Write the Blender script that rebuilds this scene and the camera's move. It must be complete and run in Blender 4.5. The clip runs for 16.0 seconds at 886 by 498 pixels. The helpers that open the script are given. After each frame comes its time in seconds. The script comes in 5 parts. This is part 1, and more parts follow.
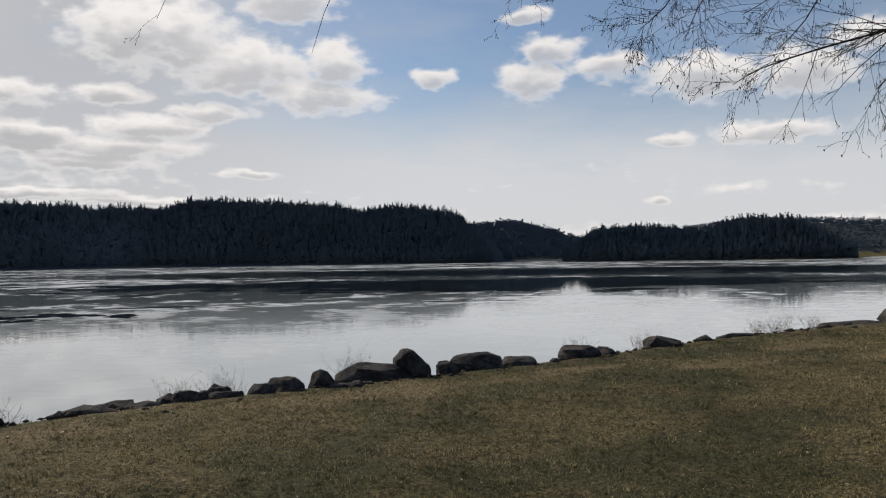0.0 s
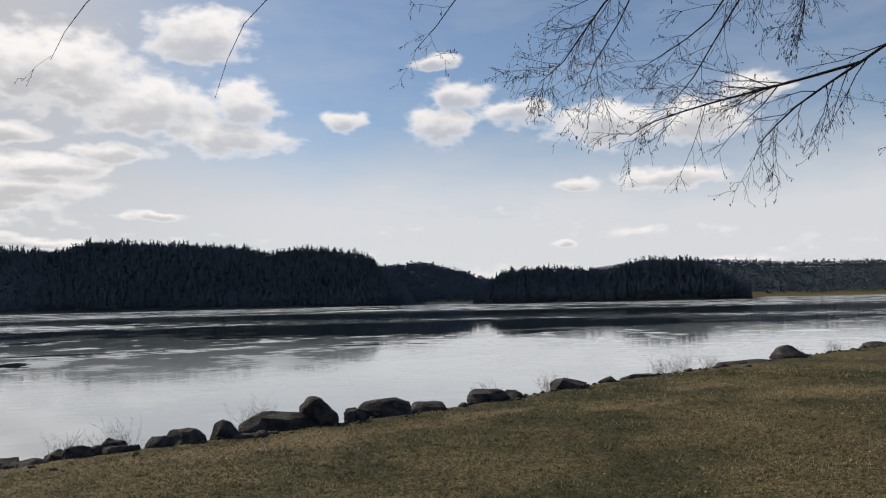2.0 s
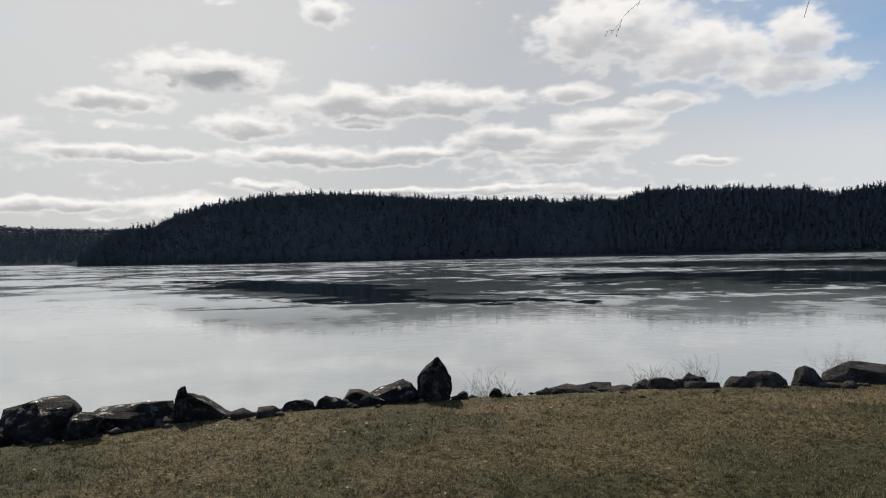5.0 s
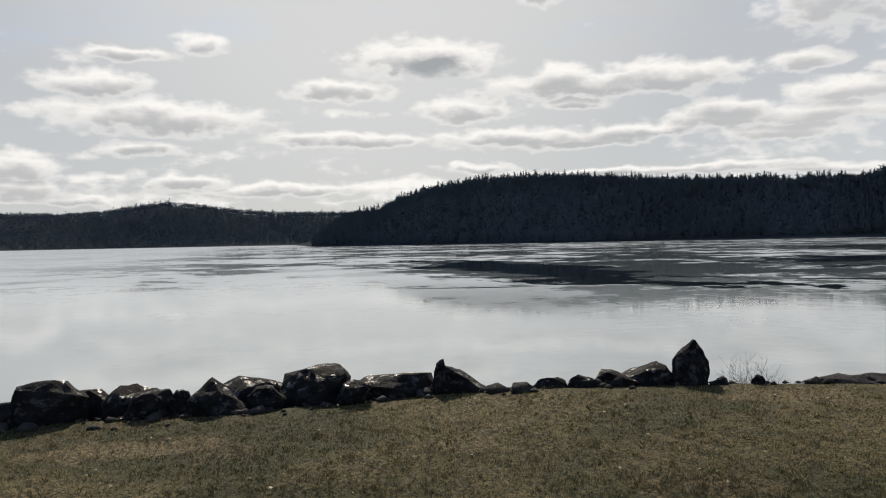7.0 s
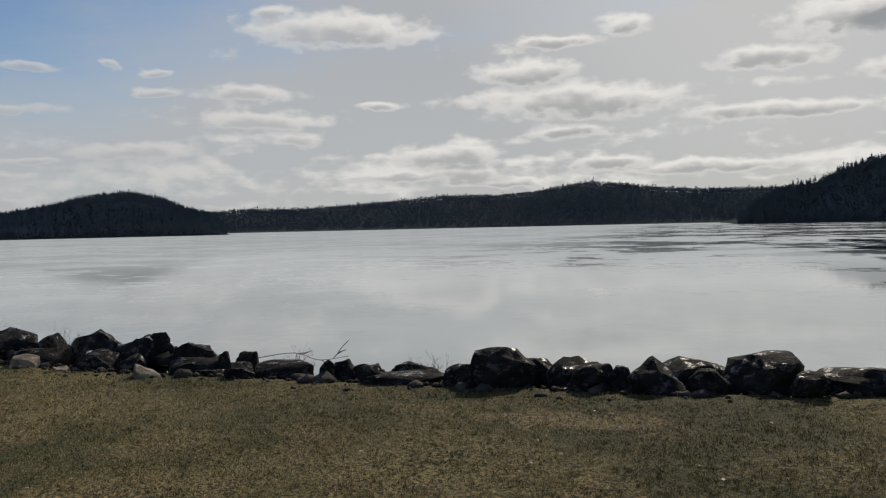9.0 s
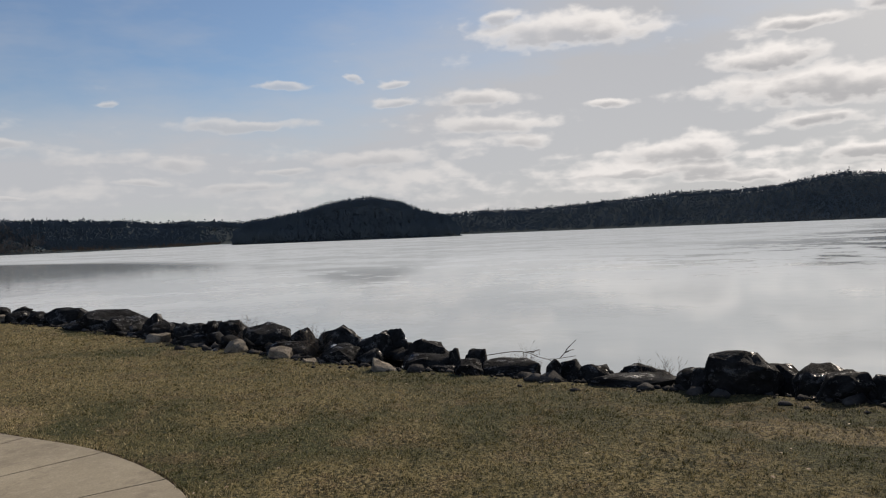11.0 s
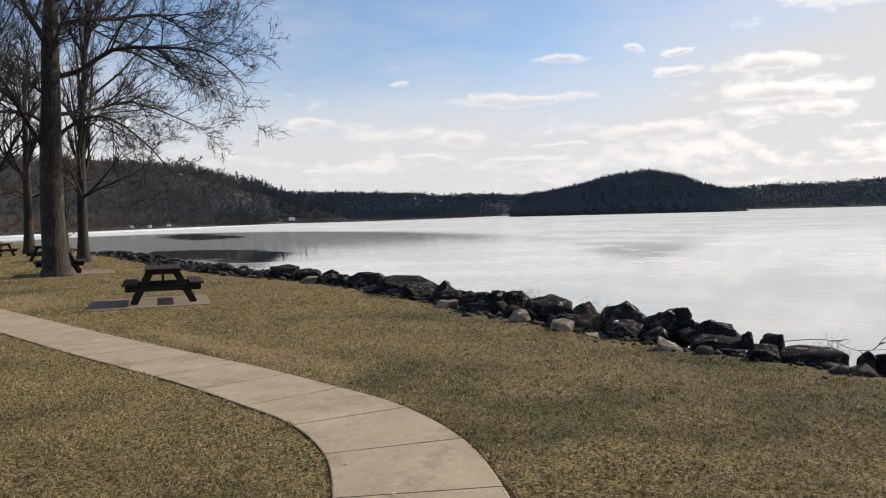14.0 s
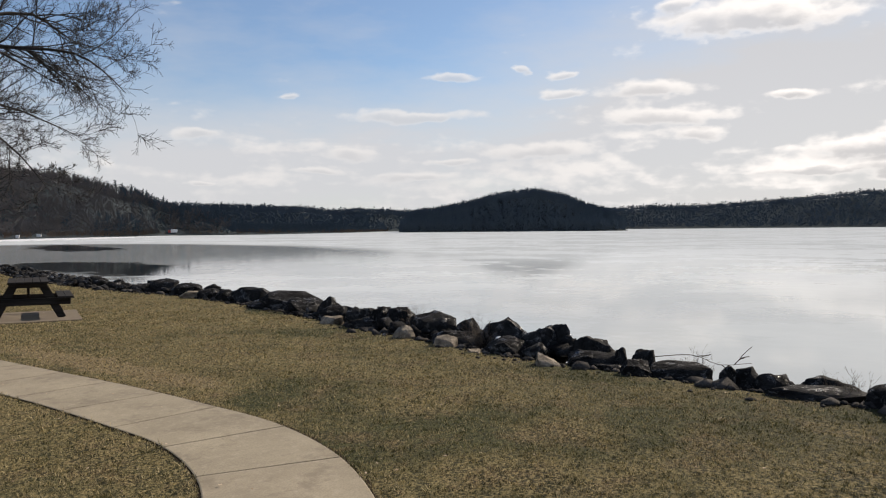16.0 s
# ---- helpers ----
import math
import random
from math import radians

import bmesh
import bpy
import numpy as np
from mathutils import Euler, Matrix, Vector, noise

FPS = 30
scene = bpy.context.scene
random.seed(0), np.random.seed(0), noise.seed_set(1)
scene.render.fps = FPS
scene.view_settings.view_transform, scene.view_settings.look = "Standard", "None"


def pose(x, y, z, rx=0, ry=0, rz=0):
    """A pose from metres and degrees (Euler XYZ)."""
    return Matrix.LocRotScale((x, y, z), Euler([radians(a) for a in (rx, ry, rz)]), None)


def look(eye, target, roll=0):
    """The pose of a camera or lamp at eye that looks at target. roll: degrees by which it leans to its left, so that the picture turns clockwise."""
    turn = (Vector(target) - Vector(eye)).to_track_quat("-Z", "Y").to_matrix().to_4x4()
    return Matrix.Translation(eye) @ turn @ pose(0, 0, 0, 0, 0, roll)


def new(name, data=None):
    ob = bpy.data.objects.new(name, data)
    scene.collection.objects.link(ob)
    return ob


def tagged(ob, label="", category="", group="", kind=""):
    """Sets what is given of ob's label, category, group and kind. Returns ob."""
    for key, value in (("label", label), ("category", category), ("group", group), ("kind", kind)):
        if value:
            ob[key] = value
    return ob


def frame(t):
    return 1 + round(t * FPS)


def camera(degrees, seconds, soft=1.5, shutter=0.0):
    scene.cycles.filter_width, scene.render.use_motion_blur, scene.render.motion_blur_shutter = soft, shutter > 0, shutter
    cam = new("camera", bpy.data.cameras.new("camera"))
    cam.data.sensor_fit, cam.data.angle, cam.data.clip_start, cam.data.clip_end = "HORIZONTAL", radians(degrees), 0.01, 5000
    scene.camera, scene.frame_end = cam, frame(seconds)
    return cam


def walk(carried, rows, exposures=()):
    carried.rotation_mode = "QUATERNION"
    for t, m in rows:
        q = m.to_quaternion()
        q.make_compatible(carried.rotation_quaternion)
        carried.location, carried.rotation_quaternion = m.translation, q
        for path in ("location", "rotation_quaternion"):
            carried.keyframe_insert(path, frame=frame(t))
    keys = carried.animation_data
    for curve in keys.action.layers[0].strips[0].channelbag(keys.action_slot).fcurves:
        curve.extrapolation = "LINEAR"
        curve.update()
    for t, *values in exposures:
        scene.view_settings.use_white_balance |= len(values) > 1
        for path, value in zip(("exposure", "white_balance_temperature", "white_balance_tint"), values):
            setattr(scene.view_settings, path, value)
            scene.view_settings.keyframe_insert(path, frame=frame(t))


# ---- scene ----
# The camera and its walk: seconds, eye, (yaw to the left, pitch, roll).
cam = camera(57.6, 16.0, 1.15)
PATH = [
    (0, (0.000, 0.000, 1.810), (5.19, 0.75, -0.86)),
    (0.5, (0.034, 0.017, 1.828), (-2.43, 1.13, -1.01)),
    (1, (0.053, 0.016, 1.840), (-5.40, 2.48, -0.91)),
    (1.5, (0.040, -0.019, 1.832), (-3.83, 3.46, -1.21)),
    (2, (0.038, 0.003, 1.839), (-1.19, 3.67, -1.27)),
    (2.5, (0.001, 0.051, 1.825), (2.78, 3.42, -1.16)),
    (3, (-0.039, 0.059, 1.829), (10.34, 3.19, -1.25)),
    (3.5, (-0.043, 0.058, 1.815), (16.29, 3.31, -0.84)),
    (4, (-0.065, 0.048, 1.815), (22.29, 2.65, -0.63)),
    (4.5, (-0.129, 0.085, 1.808), (30.36, 1.40, -0.80)),
    (7, (-0.535, -0.188, 1.779), (52.04, -0.58, -1.08)),
    (7.5, (-0.583, -0.189, 1.776), (56.40, -0.80, -0.65)),
    (8, (-0.639, -0.248, 1.779), (60.59, -0.71, -0.32)),
    (8.5, (-0.728, -0.297, 1.768), (69.26, -1.26, -0.05)),
    (9, (-0.815, -0.270, 1.770), (81.39, -1.57, -1.27)),
    (9.5, (-0.818, -0.222, 1.764), (88.56, -0.81, -2.07)),
    (12, (-0.904, -0.219, 1.754), (100.25, -1.95, -1.62)),
    (12.5, (-0.859, -0.230, 1.765), (102.14, -2.03, -1.01)),
    (13, (-0.862, -0.265, 1.768), (106.41, -1.94, -0.42)),
    (13.5, (-0.845, -0.302, 1.771), (111.86, -2.11, -0.86)),
    (14, (-0.830, -0.353, 1.774), (117.01, -2.38, -1.44)),
    (14.5, (-0.831, -0.364, 1.780), (119.11, -2.44, -1.06)),
    (15, (-0.810, -0.346, 1.790), (117.15, -2.21, -0.23)),
    (15.5, (-0.844, -0.329, 1.787), (113.55, -1.90, 0.08)),
    (16, (-0.849, -0.290, 1.788), (109.13, -1.42, -0.48)),
]


def ahead(eye, yaw, pitch):
    a, b = radians(yaw), radians(pitch)
    return Vector(eye) + Vector((-math.sin(a) * math.cos(b), math.cos(a) * math.cos(b), math.sin(b)))


EXPOSURES = [
    (0.0, -0.1, 6700, 12), (1.5, 0.0, 6650, 12), (2.5, 0.0, 6650, 12), (3.5, -0.26, 6550, 12), (4.5, -0.06, 6650, 11), (7.0, 0.0, 6700, 10), (8.5, -0.16, 6700, 10),
    (9.0, -0.32, 6720, 10), (9.5, -0.38, 6750, 11), (12.0, 0.05, 6850, 13), (13.0, 0.1, 6850, 13), (14.5, 0.50, 7000, 14), (15.5, 0.35, 6900, 13), (16.0, 0.25, 6900, 13),
]
walk(cam, [(t, look(eye, ahead(eye, yaw, pitch), roll)) for t, eye, (yaw, pitch, roll) in PATH], EXPOSURES)

# ---- light ----
SUN_AZ, SUN_EL = 57.0, 33.0


def toward(az, el):
    a, b = radians(az), radians(el)
    return Vector((-math.sin(a) * math.cos(b), math.cos(a) * math.cos(b), math.sin(b)))


sun = new("sun", bpy.data.lights.new("sun", "SUN"))
sun.data.energy, sun.data.angle, sun.data.color = 5.0, radians(0.6), (1.0, 0.90, 0.76)
sun.matrix_world = look(toward(SUN_AZ, SUN_EL) * 100, (0, 0, 0))


class Nodes:
    """Short calls to make and link shader nodes."""

    def __init__(self, tree):
        self.tree, self.nodes, self.links = tree, tree.nodes, tree.links

    def plug(self, sock, value):
        if isinstance(value, bpy.types.NodeSocket):
            self.links.new(value, sock)
        elif value is not None:
            sock.default_value = value

    def math(self, op, a, b=None, c=None, clamp=False):
        n = self.nodes.new("ShaderNodeMath")
        n.operation, n.use_clamp = op, clamp
        for s, v in zip(n.inputs, (a, b, c)):
            self.plug(s, v)
        return n.outputs[0]

    def vec(self, op, a, b=None, c=None):
        n = self.nodes.new("ShaderNodeVectorMath")
        n.operation = op
        for s, v in zip(n.inputs, (a, b, c)):
            self.plug(s, v)
        return n.outputs["Value"] if op in ("LENGTH", "DOT_PRODUCT") else n.outputs["Vector"]

    def step(self, x, lo, hi, a=0.0, b=1.0, kind="SMOOTHSTEP"):
        n = self.nodes.new("ShaderNodeMapRange")
        n.interpolation_type = kind
        for s, v in zip(n.inputs, (x, lo, hi, a, b)):
            self.plug(s, v)
        return n.outputs[0]

    def noise(self, co, scale, detail=4.0, rough=0.55, color=False):
        n = self.nodes.new("ShaderNodeTexNoise")
        self.plug(n.inputs["Vector"], co)
        n.inputs["Scale"].default_value, n.inputs["Detail"].default_value, n.inputs["Roughness"].default_value = scale, detail, rough
        return n.outputs["Color" if color else "Fac"]

    def mix(self, f, a, b, blend="MIX"):
        n = self.nodes.new("ShaderNodeMix")
        n.data_type, n.blend_type = "RGBA", blend
        self.plug(n.inputs[0], f)
        self.plug(n.inputs[6], rgba(a))
        self.plug(n.inputs[7], rgba(b))
        return n.outputs[2]

    def split(self, v):
        n = self.nodes.new("ShaderNodeSeparateXYZ")
        self.plug(n.inputs[0], v)
        return n.outputs

    def join(self, x, y, z=0.0):
        n = self.nodes.new("ShaderNodeCombineXYZ")
        for s, v in zip(n.inputs, (x, y, z)):
            self.plug(s, v)
        return n.outputs[0]

    def coords(self, name):
        return self.nodes.new("ShaderNodeTexCoord").outputs[name]

    def geo(self, name):
        return self.nodes.new("ShaderNodeNewGeometry").outputs[name]


def rgba(c):
    return (*c, 1.0) if isinstance(c, tuple) and len(c) == 3 else c


# Clouds by part of the sky: azimuth to the left, height, half width, half height, in degrees.
CLOUDS_NORTH = [
    (24.9, 15.3, 5.3, 2.34), (15.9, 17.2, 3.4, 0.94), (19.0, 13.4, 4.9, 1.96), (12.8, 13.8, 2.3, 1.51), (13.8, 11.5, 4.2, 1.13),
    (5.6, 12.7, 1.5, 0.64), (-0.9, 16.8, 1.7, 0.53), (-2.5, 14.4, 2.0, 0.98), (-1.1, 12.5, 2.3, 1.36), (-6.8, 13.1, 2.9, 0.83),
    (-12.8, 12.0, 4.2, 1.43), (-19.1, 11.9, 3.0, 1.36), (-22.7, 13.5, 1.7, 0.94), (-17.3, 8.1, 3.8, 0.6), (-11.0, 8.0, 1.7, 0.4),
    (27.5, 11.0, 2.6, 0.64), (25.5, 9.1, 3.4, 0.75), (21.3, 10.2, 2.3, 0.6), (32.1, 8.0, 4.5, 0.83), (29.1, 6.7, 4.9, 0.64),
    (18.3, 6.0, 1.9, 0.3), (26.4, 4.3, 4.5, 0.34), (-9.5, 4.0, 0.8, 0.3),
]
CLOUDS_SUNWARD = [
    (45.0, 16.9, 1.7, 0.83), (41.7, 10.6, 7.6, 0.9), (43.6, 6.8, 5.7, 0.57), (40.3, 4.6, 6.4, 0.34), (15.4, 18.3, 3.4, 1.58),
    (53.1, 12.7, 5.1, 1.28), (59.0, 10.6, 3.4, 0.75), (43.6, 11.1, 2.6, 0.94), (36.3, 10.9, 5.3, 1.06), (50.0, 9.2, 3.6, 0.75),
    (42.5, 9.2, 2.6, 0.49), (58.4, 7.1, 6.2, 0.64), (47.2, 7.2, 6.4, 0.57), (37.5, 7.3, 5.7, 0.6), (32.0, 8.6, 3.0, 0.75),
    (26.9, 7.8, 4.9, 0.83), (24.0, 9.2, 2.3, 0.75), (63.2, 3.8, 6.8, 0.38), (49.7, 5.0, 3.0, 0.34), (32.1, 4.7, 4.9, 0.34),
]
CLOUDS_WEST = [
    (75.4, 10.7, 3.6, 0.83), (73.3, 12.6, 3.0, 0.45), (68.3, 13.4, 1.7, 0.75), (71.7, 8.6, 7.5, 1.13), (72.6, 6.4, 2.8, 0.53),
    (79.5, 5.3, 2.3, 0.83), (79.8, 3.9, 3.0, 0.75), (69.6, 4.4, 2.6, 0.49), (76.9, 3.1, 4.2, 0.38), (88.6, 13.6, 6.0, 1.06),
    (93.1, 14.6, 1.5, 0.45), (81.3, 5.1, 3.8, 0.68), (83.8, 3.7, 5.7, 0.3), (85.4, 8.5, 1.9, 0.34), (91.7, 6.3, 1.7, 0.57),
]
CLOUDS_BAY = [
    (108.5, 10.5, 2.1, 0.3), (103.5, 10.9, 0.5, 0.26), (100.8, 10.6, 1.1, 0.3), (100.6, 9.4, 1.3, 0.34), (94.7, 9.3, 3.4, 0.53),
    (94.0, 7.5, 4.2, 0.6), (111.2, 7.9, 4.3, 0.42), (115.6, 5.4, 2.3, 0.49), (108.5, 4.8, 2.3, 0.3), (102.3, 5.5, 4.2, 0.53),
    (110.8, 3.7, 2.8, 0.34), (125.9, 6.5, 1.7, 0.38), (118.0, 4.1, 1.7, 0.3), (126.0, 3.3, 0.9, 0.2), (119.9, 9.2, 0.8, 0.23),
]


def build_world():
    w = bpy.data.worlds.new("sky")
    scene.world = w
    w.use_nodes = True
    k = Nodes(w.node_tree)
    w.node_tree.nodes.clear()
    d = k.coords("Generated")
    x, y, z = k.split(d)
    el = k.math("MULTIPLY", k.math("ARCSINE", z), 57.29578)
    az = k.math("MULTIPLY", k.math("ARCTAN2", k.math("MULTIPLY", x, -1.0), y), 57.29578)
    sky = k.nodes.new("ShaderNodeTexSky")
    sky.sky_type, sky.sun_disc = "NISHITA", False
    sky.sun_elevation, sky.sun_rotation = radians(SUN_EL), radians(-SUN_AZ)
    sky.air_density, sky.dust_density, sky.ozone_density = 1.0, 0.3, 3.0
    blue = k.mix(1.0, sky.outputs[0], k.mix(k.step(az, 80.0, 120.0), (SKY_K, SKY_K, SKY_K), (SKY_K * 0.84, SKY_K * 0.92, SKY_K * 1.0)), "MULTIPLY")
    # a thin high veil, thick towards the sun and the horizon
    near_sun = k.vec("DOT_PRODUCT", d, tuple(toward(SUN_AZ, 22.0)))
    flat = k.join(k.math("MULTIPLY", az, 0.035), k.math("MULTIPLY", el, 0.11))
    wisps = k.noise(flat, 1.6, 5.0, 0.6)
    veil = k.math("ADD", k.step(near_sun, 0.62, 0.98), k.step(el, k.step(az, 70.0, 120.0, 15.0, 14.0), 4.0))
    veil = k.math("ADD", veil, k.math("MULTIPLY_ADD", wisps, 1.35, -0.66))
    veil = k.math("ADD", veil, k.step(az, 75.0, 20.0, 0.0, 0.08))
    veil = k.math("MULTIPLY", k.math("MINIMUM", k.math("MAXIMUM", veil, 0.06), 1.0), 0.93)
    glow = k.step(near_sun, 0.6, 1.0)
    side = k.mix(k.step(el, 6.0, 13.0), (0.68, 0.705, 0.74), (0.52, 0.56, 0.62))
    side = k.mix(k.step(az, 55.0, 105.0), side, (0.535, 0.56, 0.60))
    veil_color = k.mix(glow, side, (0.53, 0.545, 0.565))
    veil_color = k.mix(k.step(near_sun, 0.90, 1.0), veil_color, (0.67, 0.675, 0.67))
    base = k.mix(veil, blue, veil_color)
    # heaped clouds: a body each, its rim broken by billows of two sizes, flat and grey below
    warp = k.noise(k.join(k.math("MULTIPLY", az, 0.26), k.math("MULTIPLY", el, 0.55)), 1.0, 4.0, 0.50, color=True)
    wx, wy, _ = k.split(warp)
    u = k.math("MULTIPLY_ADD", k.math("SUBTRACT", wx, 0.5), 3.6, az)
    v = k.math("MULTIPLY_ADD", k.math("SUBTRACT", wy, 0.5), 1.5, el)
    uv = k.join(u, v)
    field = under = None
    for a, e, hw, hh in CLOUDS_NORTH + CLOUDS_SUNWARD + CLOUDS_WEST + CLOUDS_BAY:
        sx, sy = 1 / (hw * 1.12), 1 / (hh * 1.2)
        r = k.vec("LENGTH", k.vec("MULTIPLY_ADD", uv, (sx, sy, 0.0), (-a * sx, -e * sy, 0.0)))
        b = k.vec("LENGTH", k.vec("MULTIPLY_ADD", uv, (sx, sy, 0.0), (-a * sx, 0.62 - e * sy, 0.0)))
        field = r if field is None else k.math("MINIMUM", field, r)
        under = b if under is None else k.math("MINIMUM", under, b)
    field, under = k.math("SUBTRACT", 1.0, field), k.math("SUBTRACT", 1.0, under)
    # the rest of the sky: small heaps in rows that crowd towards the horizon
    rows = k.join(k.math("MULTIPLY", u, 0.10), k.math("MULTIPLY", v, 0.62), 3.7)
    low = k.math("SUBTRACT", k.noise(rows, 1.0, 3.0, 0.5), k.math("ADD", k.step(el, 3.0, 12.0, 0.50, 0.74), k.step(az, 40.0, 10.0, 0.0, 0.10)))
    field = k.math("MAXIMUM", field, k.math("MULTIPLY", low, 2.4))
    high = k.math("SUBTRACT", k.noise(k.vec("MULTIPLY", d, (3.0, 3.0, 6.0)), 1.0, 5.0, 0.6), k.step(el, 20.0, 34.0, 0.88, 0.67))
    field = k.math("MAXIMUM", field, k.math("MULTIPLY", high, 3.0))
    big = k.noise(k.join(k.math("MULTIPLY", az, 0.42), k.math("MULTIPLY", el, 0.95)), 1.0, 3.0, 0.55)
    fluff = k.noise(k.join(k.math("MULTIPLY", az, 0.80), k.math("MULTIPLY", el, 1.30)), 1.0, 3.0, 0.45)
    puff = k.math("ADD", k.math("MULTIPLY", k.math("SUBTRACT", big, 0.5), 0.9), k.math("MULTIPLY", k.math("SUBTRACT", fluff, 0.5), 0.9))
    dense = k.math("ADD", puff, field)
    mask = k.math("MULTIPLY", k.step(dense, -0.16, 0.50), k.step(az, 82.0, 112.0, 1.0, 0.68))
    core = k.step(k.math("ADD", under, k.math("MULTIPLY", puff, 0.7)), -0.15, 0.80)
    core = k.math("MULTIPLY", core, k.step(dense, 0.02, 0.50))
    lit = k.mix(glow, k.mix(k.step(az, 55.0, 105.0), (0.90, 0.89, 0.88), (0.72, 0.725, 0.73)), (0.98, 0.97, 0.955))
    shade = k.mix(glow, k.mix(k.step(az, 55.0, 105.0), (0.40, 0.41, 0.435), (0.44, 0.46, 0.49)), (0.40, 0.41, 0.43))
    thick = k.vec("LENGTH", k.vec("MULTIPLY", k.vec("SUBTRACT", uv, (52.2, 11.9, 0.0)), (0.38, 1.1, 0.0)))
    shade = k.mix(k.step(thick, 1.3, 0.4), shade, (0.16, 0.19, 0.22))
    core = k.math("MAXIMUM", core, k.step(thick, 1.15, 0.5))
    core = k.math("MULTIPLY", core, k.step(near_sun, 0.78, 0.96, 0.70, 1.0))
    cloud = k.mix(k.math("MULTIPLY", core, 0.92), lit, shade)
    above = k.step(el, -0.5, 0.5)
    out = k.mix(k.math("MULTIPLY", mask, k.math("MULTIPLY_ADD", core, -0.30, 0.96)), base, cloud)
    out = k.mix(above, (0.16, 0.16, 0.15), out)
    bg = k.nodes.new("ShaderNodeBackground")
    k.plug(bg.inputs[0], out)
    bg.inputs[1].default_value = 1.0
    o = k.nodes.new("ShaderNodeOutputWorld")
    k.links.new(bg.outputs[0], o.inputs[0])


SKY_K = 0.10
build_world()

# ---- materials ----


def material(name, build):
    m = bpy.data.materials.new(name)
    m.use_nodes = True
    m.node_tree.nodes.clear()
    k = Nodes(m.node_tree)
    p = k.nodes.new("ShaderNodeBsdfPrincipled")
    o = k.nodes.new("ShaderNodeOutputMaterial")
    k.links.new(p.outputs[0], o.inputs[0])
    build(k, p)
    return m


def bump(k, p, height, strength, distance):
    n = k.nodes.new("ShaderNodeBump")
    n.inputs["Strength"].default_value, n.inputs["Distance"].default_value = strength, distance
    k.plug(n.inputs["Height"], height)
    k.links.new(n.outputs[0], p.inputs["Normal"])


def lawn_tint(k, pos):
    """Winter turf: olive green, straw and bare brown in drifts of two sizes, with backlit shade painted in lakewards.
    """
    x, y, z = k.split(pos)
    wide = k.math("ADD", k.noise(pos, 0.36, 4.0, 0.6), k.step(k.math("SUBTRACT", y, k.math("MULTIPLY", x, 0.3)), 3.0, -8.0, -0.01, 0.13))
    mid = k.noise(pos, 1.5, 5.0, 0.65)
    clump = k.noise(pos, 8.0, 3.0, 0.6)
    fine = k.noise(pos, 30.0, 4.0, 0.65)
    c = k.mix(k.step(wide, 0.43, 0.57), (0.088, 0.099, 0.035), (0.285, 0.230, 0.103))
    c = k.mix(k.math("MULTIPLY", k.step(mid, 0.50, 0.60), 0.8), c, (0.215, 0.150, 0.080))
    c = k.mix(k.math("MULTIPLY", k.step(k.noise(pos, 0.9, 4.0, 0.6), 0.54, 0.64), 0.6), c, (0.050, 0.058, 0.020))
    worn = None
    for e in WORN_TURF:
        f = ellipse(k, pos, *e)
        worn = f if worn is None else k.math("MAXIMUM", worn, f)
    worn = k.math("MULTIPLY_ADD", k.math("SUBTRACT", mid, 0.5), 2.6, worn)
    worn = k.step(worn, -0.10, 0.45)
    c = k.mix(k.math("MULTIPLY", worn, 0.85), c, (0.42, 0.31, 0.185))
    dead = k.math("MAXIMUM", worn, k.step(k.math("MULTIPLY_ADD", mid, 0.6, wide), 0.70, 0.98, 0.22, 0.95))
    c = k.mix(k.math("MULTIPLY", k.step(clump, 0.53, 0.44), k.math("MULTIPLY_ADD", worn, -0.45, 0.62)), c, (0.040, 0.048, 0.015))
    c = k.mix(k.math("MULTIPLY", k.step(fine, 0.515, 0.57), k.math("MULTIPLY", dead, 0.85)), c, (0.51, 0.405, 0.195))
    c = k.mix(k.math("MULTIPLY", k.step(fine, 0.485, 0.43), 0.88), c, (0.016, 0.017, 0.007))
    # backlit shade of the lakeward turf, put into its colour
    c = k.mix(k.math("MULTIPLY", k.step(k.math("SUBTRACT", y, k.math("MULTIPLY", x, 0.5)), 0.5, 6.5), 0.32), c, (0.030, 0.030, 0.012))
    return c


# Worn straw-coloured turf: centre, half axes in metres and turn.
WORN_TURF = [
    (-4.36, 7.25, 0.9, 0.45, 48.0), (-1.5, 9.6, 1.7, 0.55, 35.0), (-2.9, 8.75, 0.8, 0.35, 40.0), (0.9, 11.5, 0.9, 0.35, 42.0), (2.8, 11.8, 0.9, 0.3, 25.0),
    (4.7, 14.1, 0.9, 0.35, 40.0), (6.5, 13.0, 1.6, 0.7, 20.0), (-9.6, -8.3, 3.2, 0.45, 70.0), (-7.6, 1.7, 0.9, 0.4, 60.0), (-13.0, -17.5, 2.2, 0.9, 60.0),
]


